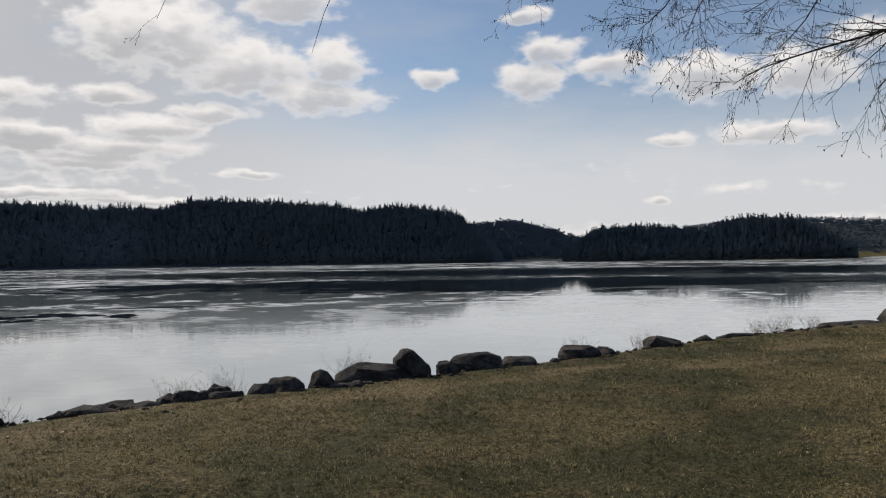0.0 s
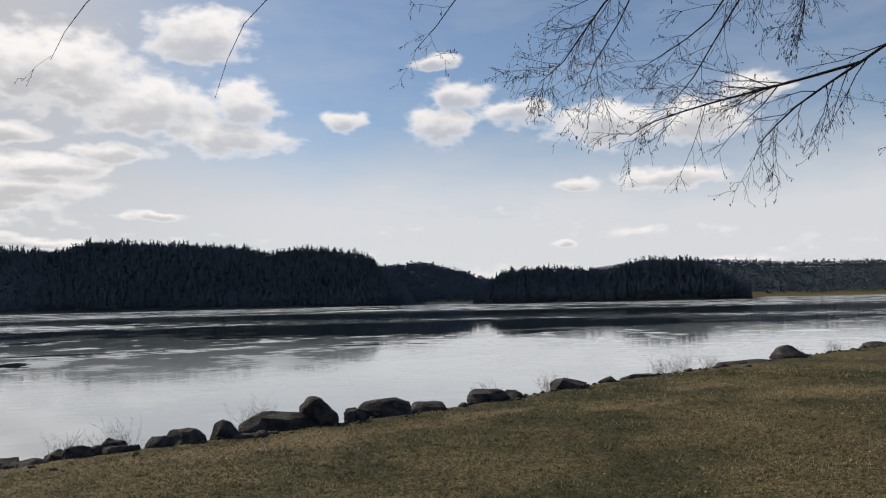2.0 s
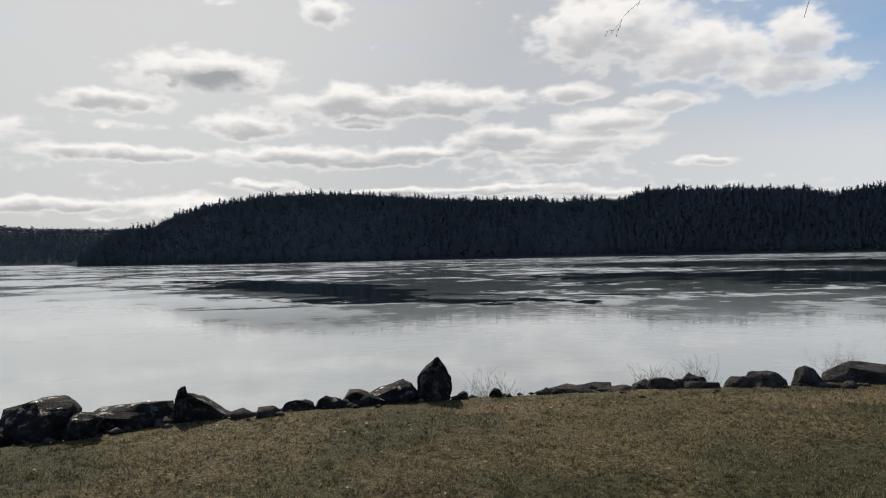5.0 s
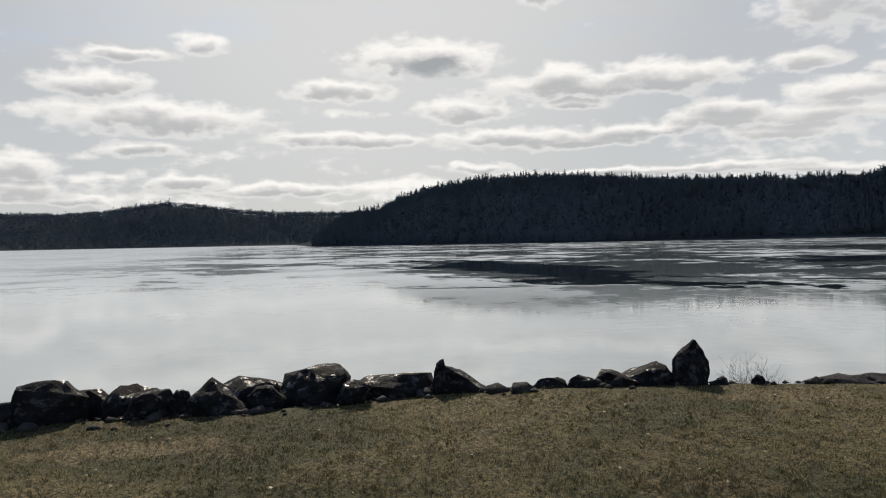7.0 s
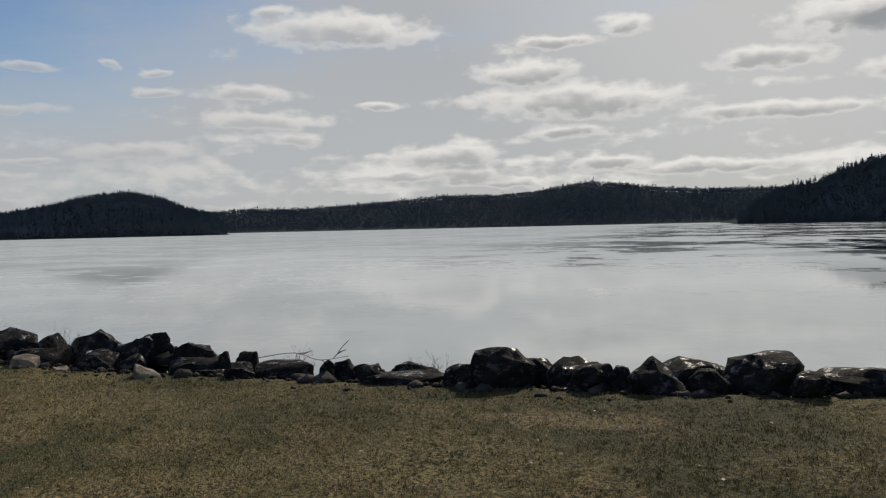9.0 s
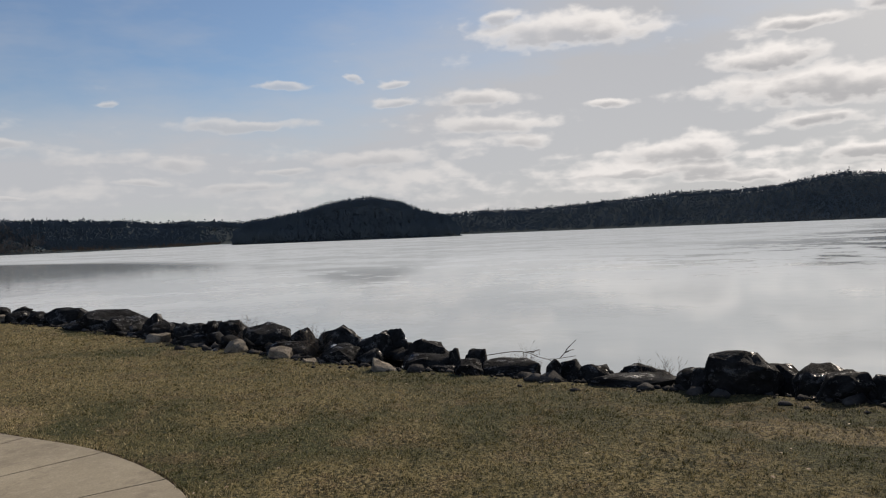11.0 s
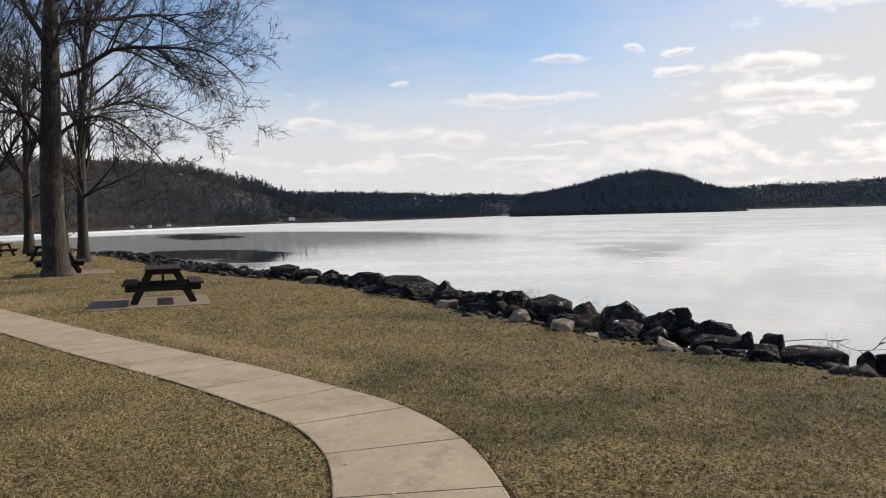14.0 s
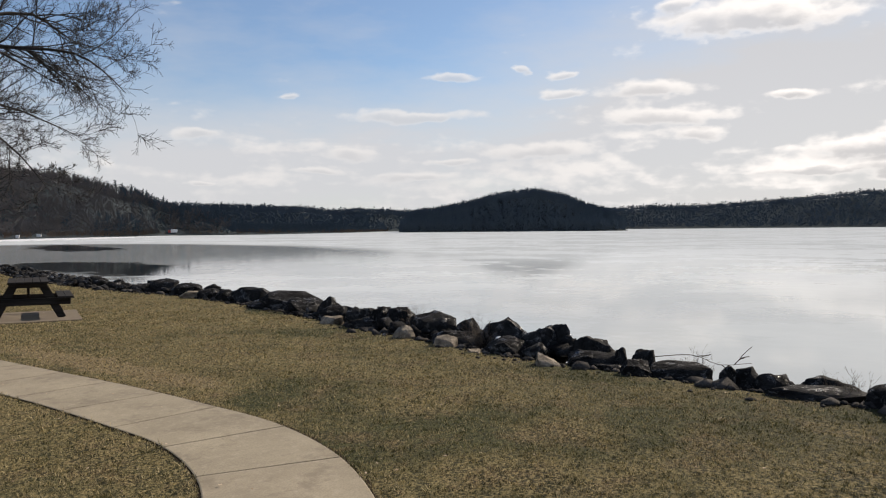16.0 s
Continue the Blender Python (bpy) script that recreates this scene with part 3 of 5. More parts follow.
# Hills: azimuths, heights of the skyline in degrees, distance of the foot, depth, height of the trees.
HILLS = {
    "near_hill": ([1.5, 2.7, 4.5, 7.3, 8.9, 10.9, 12.5, 16.4, 20.2, 22.4, 24.3, 27.4, 28.8, 30, 34, 37.2, 42, 45, 49.3, 52.9, 55.3, 56.4, 60.5, 61.5, 62],
                  [1.95, 2.8, 3.45, 3.82, 3.9, 3.5, 3.95, 4.18, 4.34, 4.35, 3.75, 3.82, 3.62, 3.93, 3.95, 4.13, 4.48, 4.62, 4.42, 3.85, 3.1, 2.5, 2.0, 1.45, 0.8], 640, 170, 11),
    "saddle_hill": ([-6, -3.6, -1.9, 0.3, 1.7, 2.5, 6], [1.2, 1.72, 2.33, 2.88, 2.75, 2.7, 2.5], 900, 260, 12),
    "wooded_point": ([-22.5, -22, -20.8, -19.5, -18.9, -15.4, -14, -12.9, -11.1, -8.5, -7.3, -4.6, -3.7],
                     [0.4, 1.0, 1.67, 1.95, 2.35, 2.55, 2.2, 1.65, 1.94, 2.2, 2.05, 2.2, 1.4], 548, 90, 10),
    "north_ridge": ([-60, -45, -38, -30, -23.6, -19.9, -14.7, -12.6, -8], [1.6, 1.8, 1.95, 2.0, 2.18, 2.46, 2.5, 2.2, 1.6], 1300, 400, 12),
    "far_ridge": ([56, 60.9, 63.2, 66.3, 68.9, 71.1, 72.9, 74.9, 77.6, 81.4, 85.4, 90.6, 92, 95, 98, 106, 114],
                  [2.2, 2.25, 2.28, 2.47, 2.87, 3.05, 2.75, 2.42, 2.25, 2.3, 1.93, 1.6, 1.53, 1.6, 1.4, 1.4, 1.4], 1680, 500, 12),
    "west_ridge": ([110, 111.7, 114.9, 116.9, 118.9, 122.5, 127.1, 134, 145], [1.3, 1.43, 1.59, 1.5, 1.74, 1.84, 1.98, 2.4, 2.4], 1150, 300, 11),
    "bay_hill": ([124, 127.1, 128.6, 129.7, 130.8, 132.3, 134.4, 137.5, 146, 155, 170, 185], [1.2, 1.85, 2.37, 2.87, 2.98, 3.52, 4.1, 4.3, 4.7, 4.7, 4.2, 3.0], 520, 260, 11),
}
ISLE = ([96.3, 96.6, 97.3, 98.9, 100.6, 102.7, 105.2, 107.3, 109.7, 110.8, 112, 112.3], [0.5, 0.85, 1.24, 1.69, 2.4, 2.8, 2.53, 1.95, 1.5, 1.4, 0.95, 0.4])


def hill_height(az, r):
    z = np.zeros(az.shape)
    for name, (a, e, foot, depth, trees) in HILLS.items():
        rim = foot + 0.55 * depth
        top = np.tan(np.radians(np.interp(az, a, e, left=-1, right=-1))) * rim + 1.8 - trees
        side = ease((az - a[0] + 1.2) / 1.2) * ease((a[-1] + 1.2 - az) / 1.2)
        shape = ease((r - foot) / (rim - foot)) ** 0.8 * (1 - 0.6 * ease((r - rim - depth * 0.2) / (2 * depth)))
        z = np.maximum(z, np.maximum(top, 1.0) * shape * side)
    return z


def ground_z(px, py):
    px, py = np.asarray(px, float), np.asarray(py, float)
    r, az = np.hypot(px, py), np.degrees(np.arctan2(-px, py))
    az = np.where(az < -90, az + 360, az)
    d = to_lines(px, py, lake_poly, True)
    wet = inside(px, py, lake_poly)
    top = 0.24 * ease((py + 0.5) / 7)
    near = WATER + (top - WATER) * ease(d / BANK)
    far = WATER + np.minimum(1.6, 0.06 * d + 0.3) + hill_height(az, r) * ease(d / 35)
    k = ease((r - 180) / 80)
    land = near * (1 - k) + far * k
    z = np.where(wet, WATER - np.minimum(2.0, 0.35 * d + 0.02), land)
    # the island, a wooded dome
    top = np.tan(np.radians(np.interp(az, ISLE[0], ISLE[1], left=-0.5, right=-0.5))) * 905 + 1.8 - 11.0 - WATER
    side = ease((az - 96.2) / 1.0) * ease((112.3 - az) / 1.0)
    dome = (np.maximum(top, 0) + 1.0) * side * ease(1.25 * (1 - np.abs(r - 905) / 100))
    return np.maximum(z, np.where((dome > 0.05), WATER + dome, -99))


def build_ground():
    radii = np.concatenate([[0.4], np.arange(1.0, 7.5, 0.5), 7.5 * 1.028 ** np.arange(68), 50 * 1.07 ** np.arange(33), 480 * 1.022 ** np.arange(68), 2140 * 1.12 ** np.arange(7)])
    az = np.radians(np.arange(0, 360, 0.75))
    rr, aa = np.meshgrid(radii, az, indexing="ij")
    x, y = -np.sin(aa) * rr, np.cos(aa) * rr
    z = ground_z(x.ravel(), y.ravel())
    verts = np.stack([x.ravel(), y.ravel(), z], 1)
    n, m = len(az), len(radii)
    i, j = np.meshgrid(np.arange(m - 1), np.arange(n), indexing="ij")
    p, q = i * n + j, i * n + (j + 1) % n
    faces = np.stack([p, p + n, q + n, q], -1).reshape(-1, 4)[:, ::-1]
    me = fast_mesh("ground", verts, faces, GROUND, True)
    fill = mesh_of("cap", [tuple(v) for v in verts[:n]] + [(0, 0, 0)], [(k, (k + 1) % n, n) for k in range(n)], GROUND)
    ob = tagged(new("ground", me), "winter lawn, stony bank and wooded hills round the lake", "ground", kind="structure")
    part("lawn_patch", fill, None, ob)
    return ob


ground = build_ground()

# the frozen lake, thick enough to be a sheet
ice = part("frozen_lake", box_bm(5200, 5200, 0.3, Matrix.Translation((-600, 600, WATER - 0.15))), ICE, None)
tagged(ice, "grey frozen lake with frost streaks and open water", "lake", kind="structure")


def build_shelf():
    """Snow-covered shore ice across the bay."""
    outer = [(152, 258), (148, 285), (145, 315), (141, 370), (138, 410), (134, 485), (130, 545), (127.5, 620)]
    inner = [(152, 200), (148, 222), (145, 236), (141, 215), (138, 232), (134, 262), (130, 400), (127.5, 560)]
    o = smooth_line([polar(*p) for p in outer], 6.0)
    n = smooth_line([polar(a, r + 0.55 * (o[1] - r)) for (a, r), o in zip(inner, outer)], 6.0)
    o = o[np.linspace(0, len(o) - 1, 90).astype(int)]
    n = n[np.linspace(0, len(n) - 1, 90).astype(int)]
    rng = np.random.default_rng(3)
    n = n + rng.normal(0, 2.0, n.shape)
    verts = [(x, y, WATER + 0.06) for x, y in o] + [(x, y, WATER + 0.05) for x, y in n] + [(x, y, WATER - 0.05) for x, y in n]
    faces = [(i, i + 1, 91 + i, 90 + i) for i in range(89)] + [(90 + i, 91 + i, 181 + i, 180 + i) for i in range(89)]
    return tagged(new("ice_shelf", mesh_of("ice_shelf", verts, faces, SNOW)), "white snow-covered shore ice along the bay", "ice", kind="structure")


build_shelf()

# ---- woods on the hills ----


def conifer_template(rng, sprays=27, low=-0.02):
    """A pine: sprays of needles that fill an uneven oval crown, thinner and ragged at the top."""
    verts, faces = [], []
    lean, girth = rng.normal(0, 0.03, 2), rng.uniform(0.17, 0.24)
    for i in range(sprays):
        z = low + (0.97 - low) * (i + rng.random()) / sprays
        a = rng.uniform(0, 2 * np.pi)
        r = girth * (math.sin(math.pi * min(1.0, 0.30 + 0.68 * max(z, 0.0))) ** 0.75 + 0.05)
        out = r * rng.uniform(0.25, 1.0)
        c = np.array((lean[0] * z + out * np.cos(a), lean[1] * z + out * np.sin(a), z))
        size = rng.uniform(0.07, 0.125) * (1.25 - 0.70 * z) * (32 / sprays) ** 0.5
        t = rng.normal(size=(3, 3)) * (1.0, 1.0, 0.75)
        t /= np.linalg.norm(t, axis=1, keepdims=True)
        b = len(verts)
        verts += [tuple(c + v * size) for v in t]
        faces.append((b, b + 1, b + 2))
    # the dense heart of the crown
    b = len(verts)
    verts += [(lean[0] + 0.06 * np.cos(a), lean[1] + 0.06 * np.sin(a), 0.62 + rng.uniform(-0.08, 0.08)) for a in (0.3, 2.4, 4.5)] + [(lean[0], lean[1], 1.0)]
    faces += [(b, b + 1, b + 3), (b + 1, b + 2, b + 3), (b + 2, b, b + 3)]
    return np.array(verts), np.array(faces)


def bare_template(rng, slivers=24, thick=1.0, stem=0.012):
    """A leafless tree: limbs that fan out and up from the stem, each a bundle of fine twigs."""
    verts, faces = [], []

    def sliver(p, q, w):
        p, q = np.array(p), np.array(q)
        side = np.cross(q - p, rng.normal(size=3))
        side *= w / (np.linalg.norm(side) + 1e-9)
        b = len(verts)
        verts.extend([p, p * 0.4 + q * 0.6 + side, q, p * 0.4 + q * 0.6 - side])
        faces.extend([(b, b + 1, b + 2), (b, b + 2, b + 3)])

    lean = rng.normal(0, 0.03, 2)
    sliver((0, 0, -0.05), (lean[0], lean[1], 0.9), stem)
    for _ in range(slivers):
        z = rng.uniform(0.02, 0.75)
        a, out = rng.uniform(0, 2 * np.pi), rng.uniform(0.12, 0.30) * (1.15 - 0.5 * z)
        p = np.array((lean[0] * z + 0.25 * out * np.cos(a), lean[1] * z + 0.25 * out * np.sin(a), z))
        rise = rng.uniform(0.10, 0.28)
        q = p + np.array((out * np.cos(a), out * np.sin(a), min(rise, 1.02 - z)))
        sliver(p, q + rng.normal(0, 0.015, 3), rng.uniform(0.012, 0.028) * thick)
    return np.array(verts), np.array(faces)


# open spots on the bay shore: azimuth, distance, half width in degrees
CLEARINGS = [(127.6, 627, 0.5), (138.0, 425, 0.35), (136.9, 432, 0.35), (135.7, 470, 0.45)]
rng_w = np.random.default_rng(11)
CONIFERS = [conifer_template(rng_w) for _ in range(9)]
SMALL_CONIFERS = [conifer_template(rng_w, 13, -0.1) for _ in range(7)]
BARES = [bare_template(rng_w, 18, 1.0) for _ in range(8)]
FINE_BARES = [bare_template(rng_w, 15, 1.15) for _ in range(8)]
FAR_BARES = [bare_template(rng_w, 5, 4.4) for _ in range(7)]


def forest(name, label, places, heights, templates, mat, seed):
    """One mesh of many small trees at the given places, none in front of the truck and sheds."""
    rng = np.random.default_rng(seed)
    az, far = np.degrees(np.arctan2(-places[:, 0], places[:, 1])), np.hypot(places[:, 0], places[:, 1])
    free = np.ones(len(places), bool)
    for a, r, half in CLEARINGS:
        free &= ~((np.abs(az - a) < half) & (far < r + 5.0))
    places, heights = places[free], heights[free]
    z = ground_z(places[:, 0], places[:, 1])
    which = rng.integers(0, len(templates), len(places))
    vs, fs, base = [], [], 0
    for k, (tv, tf) in enumerate(templates):
        sel = which == k
        n = sel.sum()
        if not n:
            continue
        turn = rng.uniform(0, 2 * np.pi, n)
        h = heights[sel][:, None]
        wide = h * rng.uniform(0.8, 1.3, n)[:, None]
        x = (tv[None, :, 0] * np.cos(turn)[:, None] - tv[None, :, 1] * np.sin(turn)[:, None]) * wide
        y = (tv[None, :, 0] * np.sin(turn)[:, None] + tv[None, :, 1] * np.cos(turn)[:, None]) * wide
        v = np.stack([x + places[sel, 0][:, None], y + places[sel, 1][:, None], tv[None, :, 2] * h + z[sel][:, None]], -1)
        vs.append(v.reshape(-1, 3))
        fs.append((tf[None] + (np.arange(n) * len(tv))[:, None, None] + base).reshape(-1, 3))
        base += n * len(tv)
    return tagged(new(name, fast_mesh(name, np.vstack(vs), np.vstack(fs), mat, True)), label, "trees", kind="stuff")


def scatter_hill(rng, n, a0, a1, r0, r1):
    az = np.radians(rng.uniform(a0, a1, n))
    r = r0 + (r1 - r0) * rng.random(n)
    return np.stack([-np.sin(az) * r, np.cos(az) * r], 1)


def mixed_woods(name, n, a0, a1, r0, r1, share, h, seed, mask=None):
    rng = np.random.default_rng(seed)
    p = scatter_hill(rng, n, a0, a1, r0, r1)
    if name in HILLS:
        rim = HILLS[name][2] + 0.55 * HILLS[name][3]
        p = np.vstack([p, scatter_hill(rng, n // 4, a0, a1, rim - 20, rim + 45)])
    z = ground_z(p[:, 0], p[:, 1])
    p = p[z > WATER + 0.5]
    az = np.degrees(np.arctan2(-p[:, 0], p[:, 1]))
    az = np.where(az < -90, az + 360, az)
    patch = 0.5 + 0.5 * np.sin(p[:, 0] * 0.021 + seed) * np.sin(p[:, 1] * 0.027 + 2 * seed)
    want = np.interp(az, share[0], share[1])
    con = patch * 0.5 + rng.random(len(p)) * 0.5 < want
    if name == "near_hill":
        # pines crown the ridge
        con |= (np.hypot(p[:, 0], p[:, 1]) > HILLS[name][2] + 0.38 * HILLS[name][3]) & (rng.random(len(p)) < 0.75)
    hh = h * (rng.uniform(0.62, 1.08, len(p)) + 0.34 * (rng.random(len(p)) < 0.10))
    if con.any():
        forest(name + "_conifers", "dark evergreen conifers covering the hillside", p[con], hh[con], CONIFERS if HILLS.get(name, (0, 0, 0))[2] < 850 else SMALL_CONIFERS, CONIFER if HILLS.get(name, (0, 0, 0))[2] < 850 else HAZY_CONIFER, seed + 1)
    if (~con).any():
        forest(name + "_bare_woods", "bare grey-brown winter woods on the hillside", p[~con], hh[~con] * 0.95, FINE_BARES if name.startswith("bay") else FAR_BARES if HILLS.get(name, (0, 0, 0))[2] > 850 else BARES, BARE if name.startswith("bay") else HAZY_BARE, seed + 2)


mixed_woods("near_hill", 13500, 1.5, 62.3, 642, 760, ([0, 5, 24, 27, 34, 45, 55, 62], [0.85, 0.92, 0.85, 0.5, 0.6, 0.42, 0.4, 0.5]), 11, 21)
mixed_woods("saddle_hill", 3500, -7, 7, 905, 1100, ([0, 1], [0.15, 0.15]), 12, 23)
mixed_woods("wooded_point", 3900, -22.6, -3.3, 550, 625, ([-20, -4], [0.92, 0.88]), 10, 25)
mixed_woods("north_ridge", 7000, -48, -6, 1310, 1560, ([0, 1], [0.2, 0.2]), 12, 27)
mixed_woods("far_ridge", 14000, 55, 114, 1690, 2000, ([0, 1], [0.3, 0.3]), 12, 29)
mixed_woods("west_ridge", 8000, 109, 142, 1160, 1340, ([0, 1], [0.25, 0.25]), 11, 31)
mixed_woods("bay_hill", 5200, 124, 165, 525, 690, ([124, 129, 132, 135, 139, 150], [0.42, 0.55, 0.45, 0.25, 0.12, 0.08]), 11, 33)
mixed_woods("west_shore", 2600, 111, 131, 645, 1150, ([111, 131], [0.6, 0.45]), 9, 37)
mixed_woods("bay_shore", 1800, 116, 158, 330, 540, ([116, 124, 132, 158], [0.6, 0.35, 0.12, 0.1]), 9, 35)


def shore_brush():
    """Tan reeds and brush along the waterline of the bay."""
    rng = np.random.default_rng(51)
    line = smooth_line([polar(a, r) for a, r in FAR_SHORE if 113 <= a <= 150], 1.0)
    away = line / np.linalg.norm(line, axis=1, keepdims=True)
    pick = rng.integers(0, len(line), 2600)
    p = line[pick] + away[pick] * rng.uniform(1.0, 22.0, (2600, 1)) + rng.normal(0, 1.0, (2600, 2))
    p = p[ground_z(p[:, 0], p[:, 1]) > WATER + 0.2]
    forest("shore_brush", "tan reeds and leafless brush along the bay shore", p, rng.uniform(1.6, 4.2, len(p)), BUSHES, REED, 52)


BUSHES = [bare_template(np.random.default_rng(53 + i), 12, 1.6, 0.02) for i in range(4)]
shore_brush()


def island_woods():
    rng = np.random.default_rng(41)
    p = scatter_hill(rng, 5200, 96.2, 112.3, 808, 1000)
    z = ground_z(p[:, 0], p[:, 1])
    keep = z > WATER + 0.4
    p, z = p[keep], z[keep]
    con = rng.random(len(p)) < np.interp(z, [0, 18, 27], [0.65, 0.5, 0.25])
    h = rng.uniform(8, 12.5, len(p))
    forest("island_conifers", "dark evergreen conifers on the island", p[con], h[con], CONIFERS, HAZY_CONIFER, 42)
    forest("island_bare_woods", "bare winter woods crowning the island", p[~con], h[~con], BARES, HAZY_BARE, 43)


island_woods()

# ---- boulders along the bank ----


def rock_mesh(name, seed, style, subdiv=2, corners=0):
    """A broken boulder of unit width, depth and height, standing on z = 0."""
    rng = np.random.default_rng(seed)
    p = rng.normal(size=(corners or (30 if style in "fk" else 38), 3))
    p /= np.linalg.norm(p, axis=1, keepdims=True)
    power = {"k": 7.0, "f": 4.0, "t": 4.0, "s": 4.0}.get(style, 2.8)
    p /= (np.abs(p) ** power).sum(1, keepdims=True) ** (1 / power)
    p *= rng.uniform(0.86, 1.0, (len(p), 1))
    x, y, z = p[:, 0] / 2, p[:, 1] / 2, (p[:, 2] + 1) / 2
    if style == "s":
        # a standing stone: upright flanks and a slanting point
        level, girth = np.repeat([0.0, 0.35, 0.64, 0.82, 1.0], 7), np.repeat([0.46, 0.5, 0.47, 0.34, 0.08], 7)
        turn = np.tile(np.arange(7) * 0.8976, 5) + rng.uniform(-0.3, 0.3, 35)
        girth = girth * rng.uniform(0.85, 1.05, 35)
        x, y, z = girth * np.cos(turn) + 0.10 * level, girth * np.sin(turn), level + rng.uniform(-0.04, 0.04, 35)
    if style == "w":
        z = z * (1.0 - 0.72 * np.clip(x + 0.3, 0, 0.8) / 0.8)
    elif style == "w2":
        z = z * (0.42 + 0.58 * np.clip(x + 0.5, 0, 0.85) / 0.85)
    elif style == "p":
        x = x * (1.0 - 0.72 * z) - 0.06 * z
        y = y * (1.0 - 0.5 * z)
    elif style == "t":
        x = x + 0.45 * (z - 0.5)
    bm = bmesh.new()
    for c in zip(x, y, z):
        bm.verts.new(c)
    res = bmesh.ops.convex_hull(bm, input=bm.verts)
    bmesh.ops.delete(bm, geom=list({g for g in res["geom_interior"] + res["geom_unused"] if isinstance(g, bmesh.types.BMVert)}), context="VERTS")
    bmesh.ops.triangulate(bm, faces=bm.faces[:])
    bmesh.ops.subdivide_edges(bm, edges=bm.edges[:], cuts=subdiv, use_grid_fill=True)
    bmesh.ops.triangulate(bm, faces=bm.faces[:])
    off = Vector((seed * 3.1, seed * 1.7, 0))
    for v in bm.verts:
        v.co += v.normal * (noise.noise(v.co * 2.4 + off) * 0.07 + noise.noise(v.co * 6.0 + off) * 0.028 + noise.noise(v.co * 16.0 + off) * 0.014)
    lo = [min(v.co[i] for v in bm.verts) for i in range(3)]
    hi = [max(v.co[i] for v in bm.verts) for i in range(3)]
    for v in bm.verts:
        v.co = Vector(((v.co.x - (lo[0] + hi[0]) / 2) / (hi[0] - lo[0]), (v.co.y - (lo[1] + hi[1]) / 2) / (hi[1] - lo[1]), (v.co.z - lo[2]) / (hi[2] - lo[2])))
    me = bpy.data.meshes.new(name)
    bm.to_mesh(me)
    bm.free()
    me.polygons.foreach_set("use_smooth", [True] * len(me.polygons))
    me.set_sharp_from_angle(angle=radians(27))
    return me


BOULDER_SAYS = {
    "b": "dark weathered boulder on the lake bank", "f": "low flat dark slab on the lake bank", "k": "squared dark block with a flat top on the bank",
    "p": "dark pointed boulder on the lake bank", "s": "tall standing boulder with a pointed top", "w": "dark wedge-shaped boulder sloping to one side",
    "w2": "long dark wedge-shaped boulder", "t": "tilted wet slab leaning between boulders",
}
made_boulders = 0


def boulder(x, y, top, wide, way, style, mat=None, deep=0.0):
    """A boulder whose top stands at that height; way: the degrees along which its depth runs."""
    global made_boulders
    made_boulders += 1
    base = min(float(ground_z([x], [y])[0]), top - 0.22) - 0.12
    me = rock_mesh("boulder", 100 + made_boulders, style, 3)
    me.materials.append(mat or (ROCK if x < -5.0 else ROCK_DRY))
    wide *= 1.18 if style != "s" else 0.95
    depth = deep or wide * (0.75 if style not in ("p", "s") else 0.9)
    ob = new("boulder", me)
    ob.matrix_world = pose(x, y, base, 0, 0, way - 90) @ Matrix.Diagonal((wide, depth, top - base, 1))
    label = BOULDER_SAYS[style] if mat in (None, ROCK) else "pale tan stone at the edge of the lawn"
    return tagged(ob, label, "boulder", "boulders along the bank")


boulder(-9.42, 1.32, 0.27, 0.28, 170, "f")
boulder(-9.40, 1.67, 0.46, 0.67, 168, "b")
boulder(-9.54, 2.11, 0.28, 0.46, 166, "b")
boulder(-9.19, 2.34, 0.34, 0.54, 164, "b")
boulder(-8.73, 2.42, 0.34, 0.45, 162, "t")
boulder(-8.63, 2.70, 0.32, 0.22, 160, "b")
boulder(-8.36, 2.98, 0.44, 0.56, 158, "p")
boulder(-8.62, 3.47, 0.36, 0.72, 156, "b")
boulder(-8.09, 3.39, 0.35, 0.35, 155, "b")
boulder(-8.06, 3.98, 0.49, 0.71, 151, "k")
boulder(-7.49, 4.05, 0.39, 0.33, 149, "t")
boulder(-7.59, 4.66, 0.40, 0.75, 145, "f")
boulder(-7.16, 4.94, 0.55, 0.18, 142, "p")
boulder(-7.08, 5.19, 0.47, 0.49, 141, "w")
boulder(-6.70, 5.59, 0.25, 0.27, 137, "f")
boulder(-6.53, 5.88, 0.32, 0.33, 135, "b")
boulder(-6.31, 6.15, 0.35, 0.28, 132, "b")
boulder(-6.12, 6.47, 0.38, 0.40, 130, "f")
boulder(-6.05, 6.74, 0.44, 0.62, 128, "w2")
boulder(-5.64, 7.08, 0.69, 0.41, 125, "s")
boulder(-5.40, 7.21, 0.31, 0.19, 123, "f")
boulder(-5.12, 7.52, 0.33, 0.16, 121, "b")
boulder(-4.59, 8.28, 0.30, 0.43, 116, "f")
boulder(-4.55, 8.71, 0.27, 0.43, 114, "f")
boulder(-4.61, 8.40, 0.29, 0.64, 119, "f")
boulder(-4.54, 8.61, 0.27, 0.24, 118, "b")
boulder(-4.17, 8.67, 0.28, 0.37, 116, "f")
boulder(-4.05, 8.99, 0.31, 0.28, 114, "b")
boulder(-3.82, 8.98, 0.35, 0.31, 113, "b")
boulder(-3.73, 9.25, 0.31, 0.22, 112, "b")
boulder(-3.61, 9.49, 0.35, 0.28, 111, "b")
boulder(-3.47, 9.31, 0.30, 0.40, 111, "f")
boulder(-3.10, 9.52, 0.35, 0.28, 108, "b")
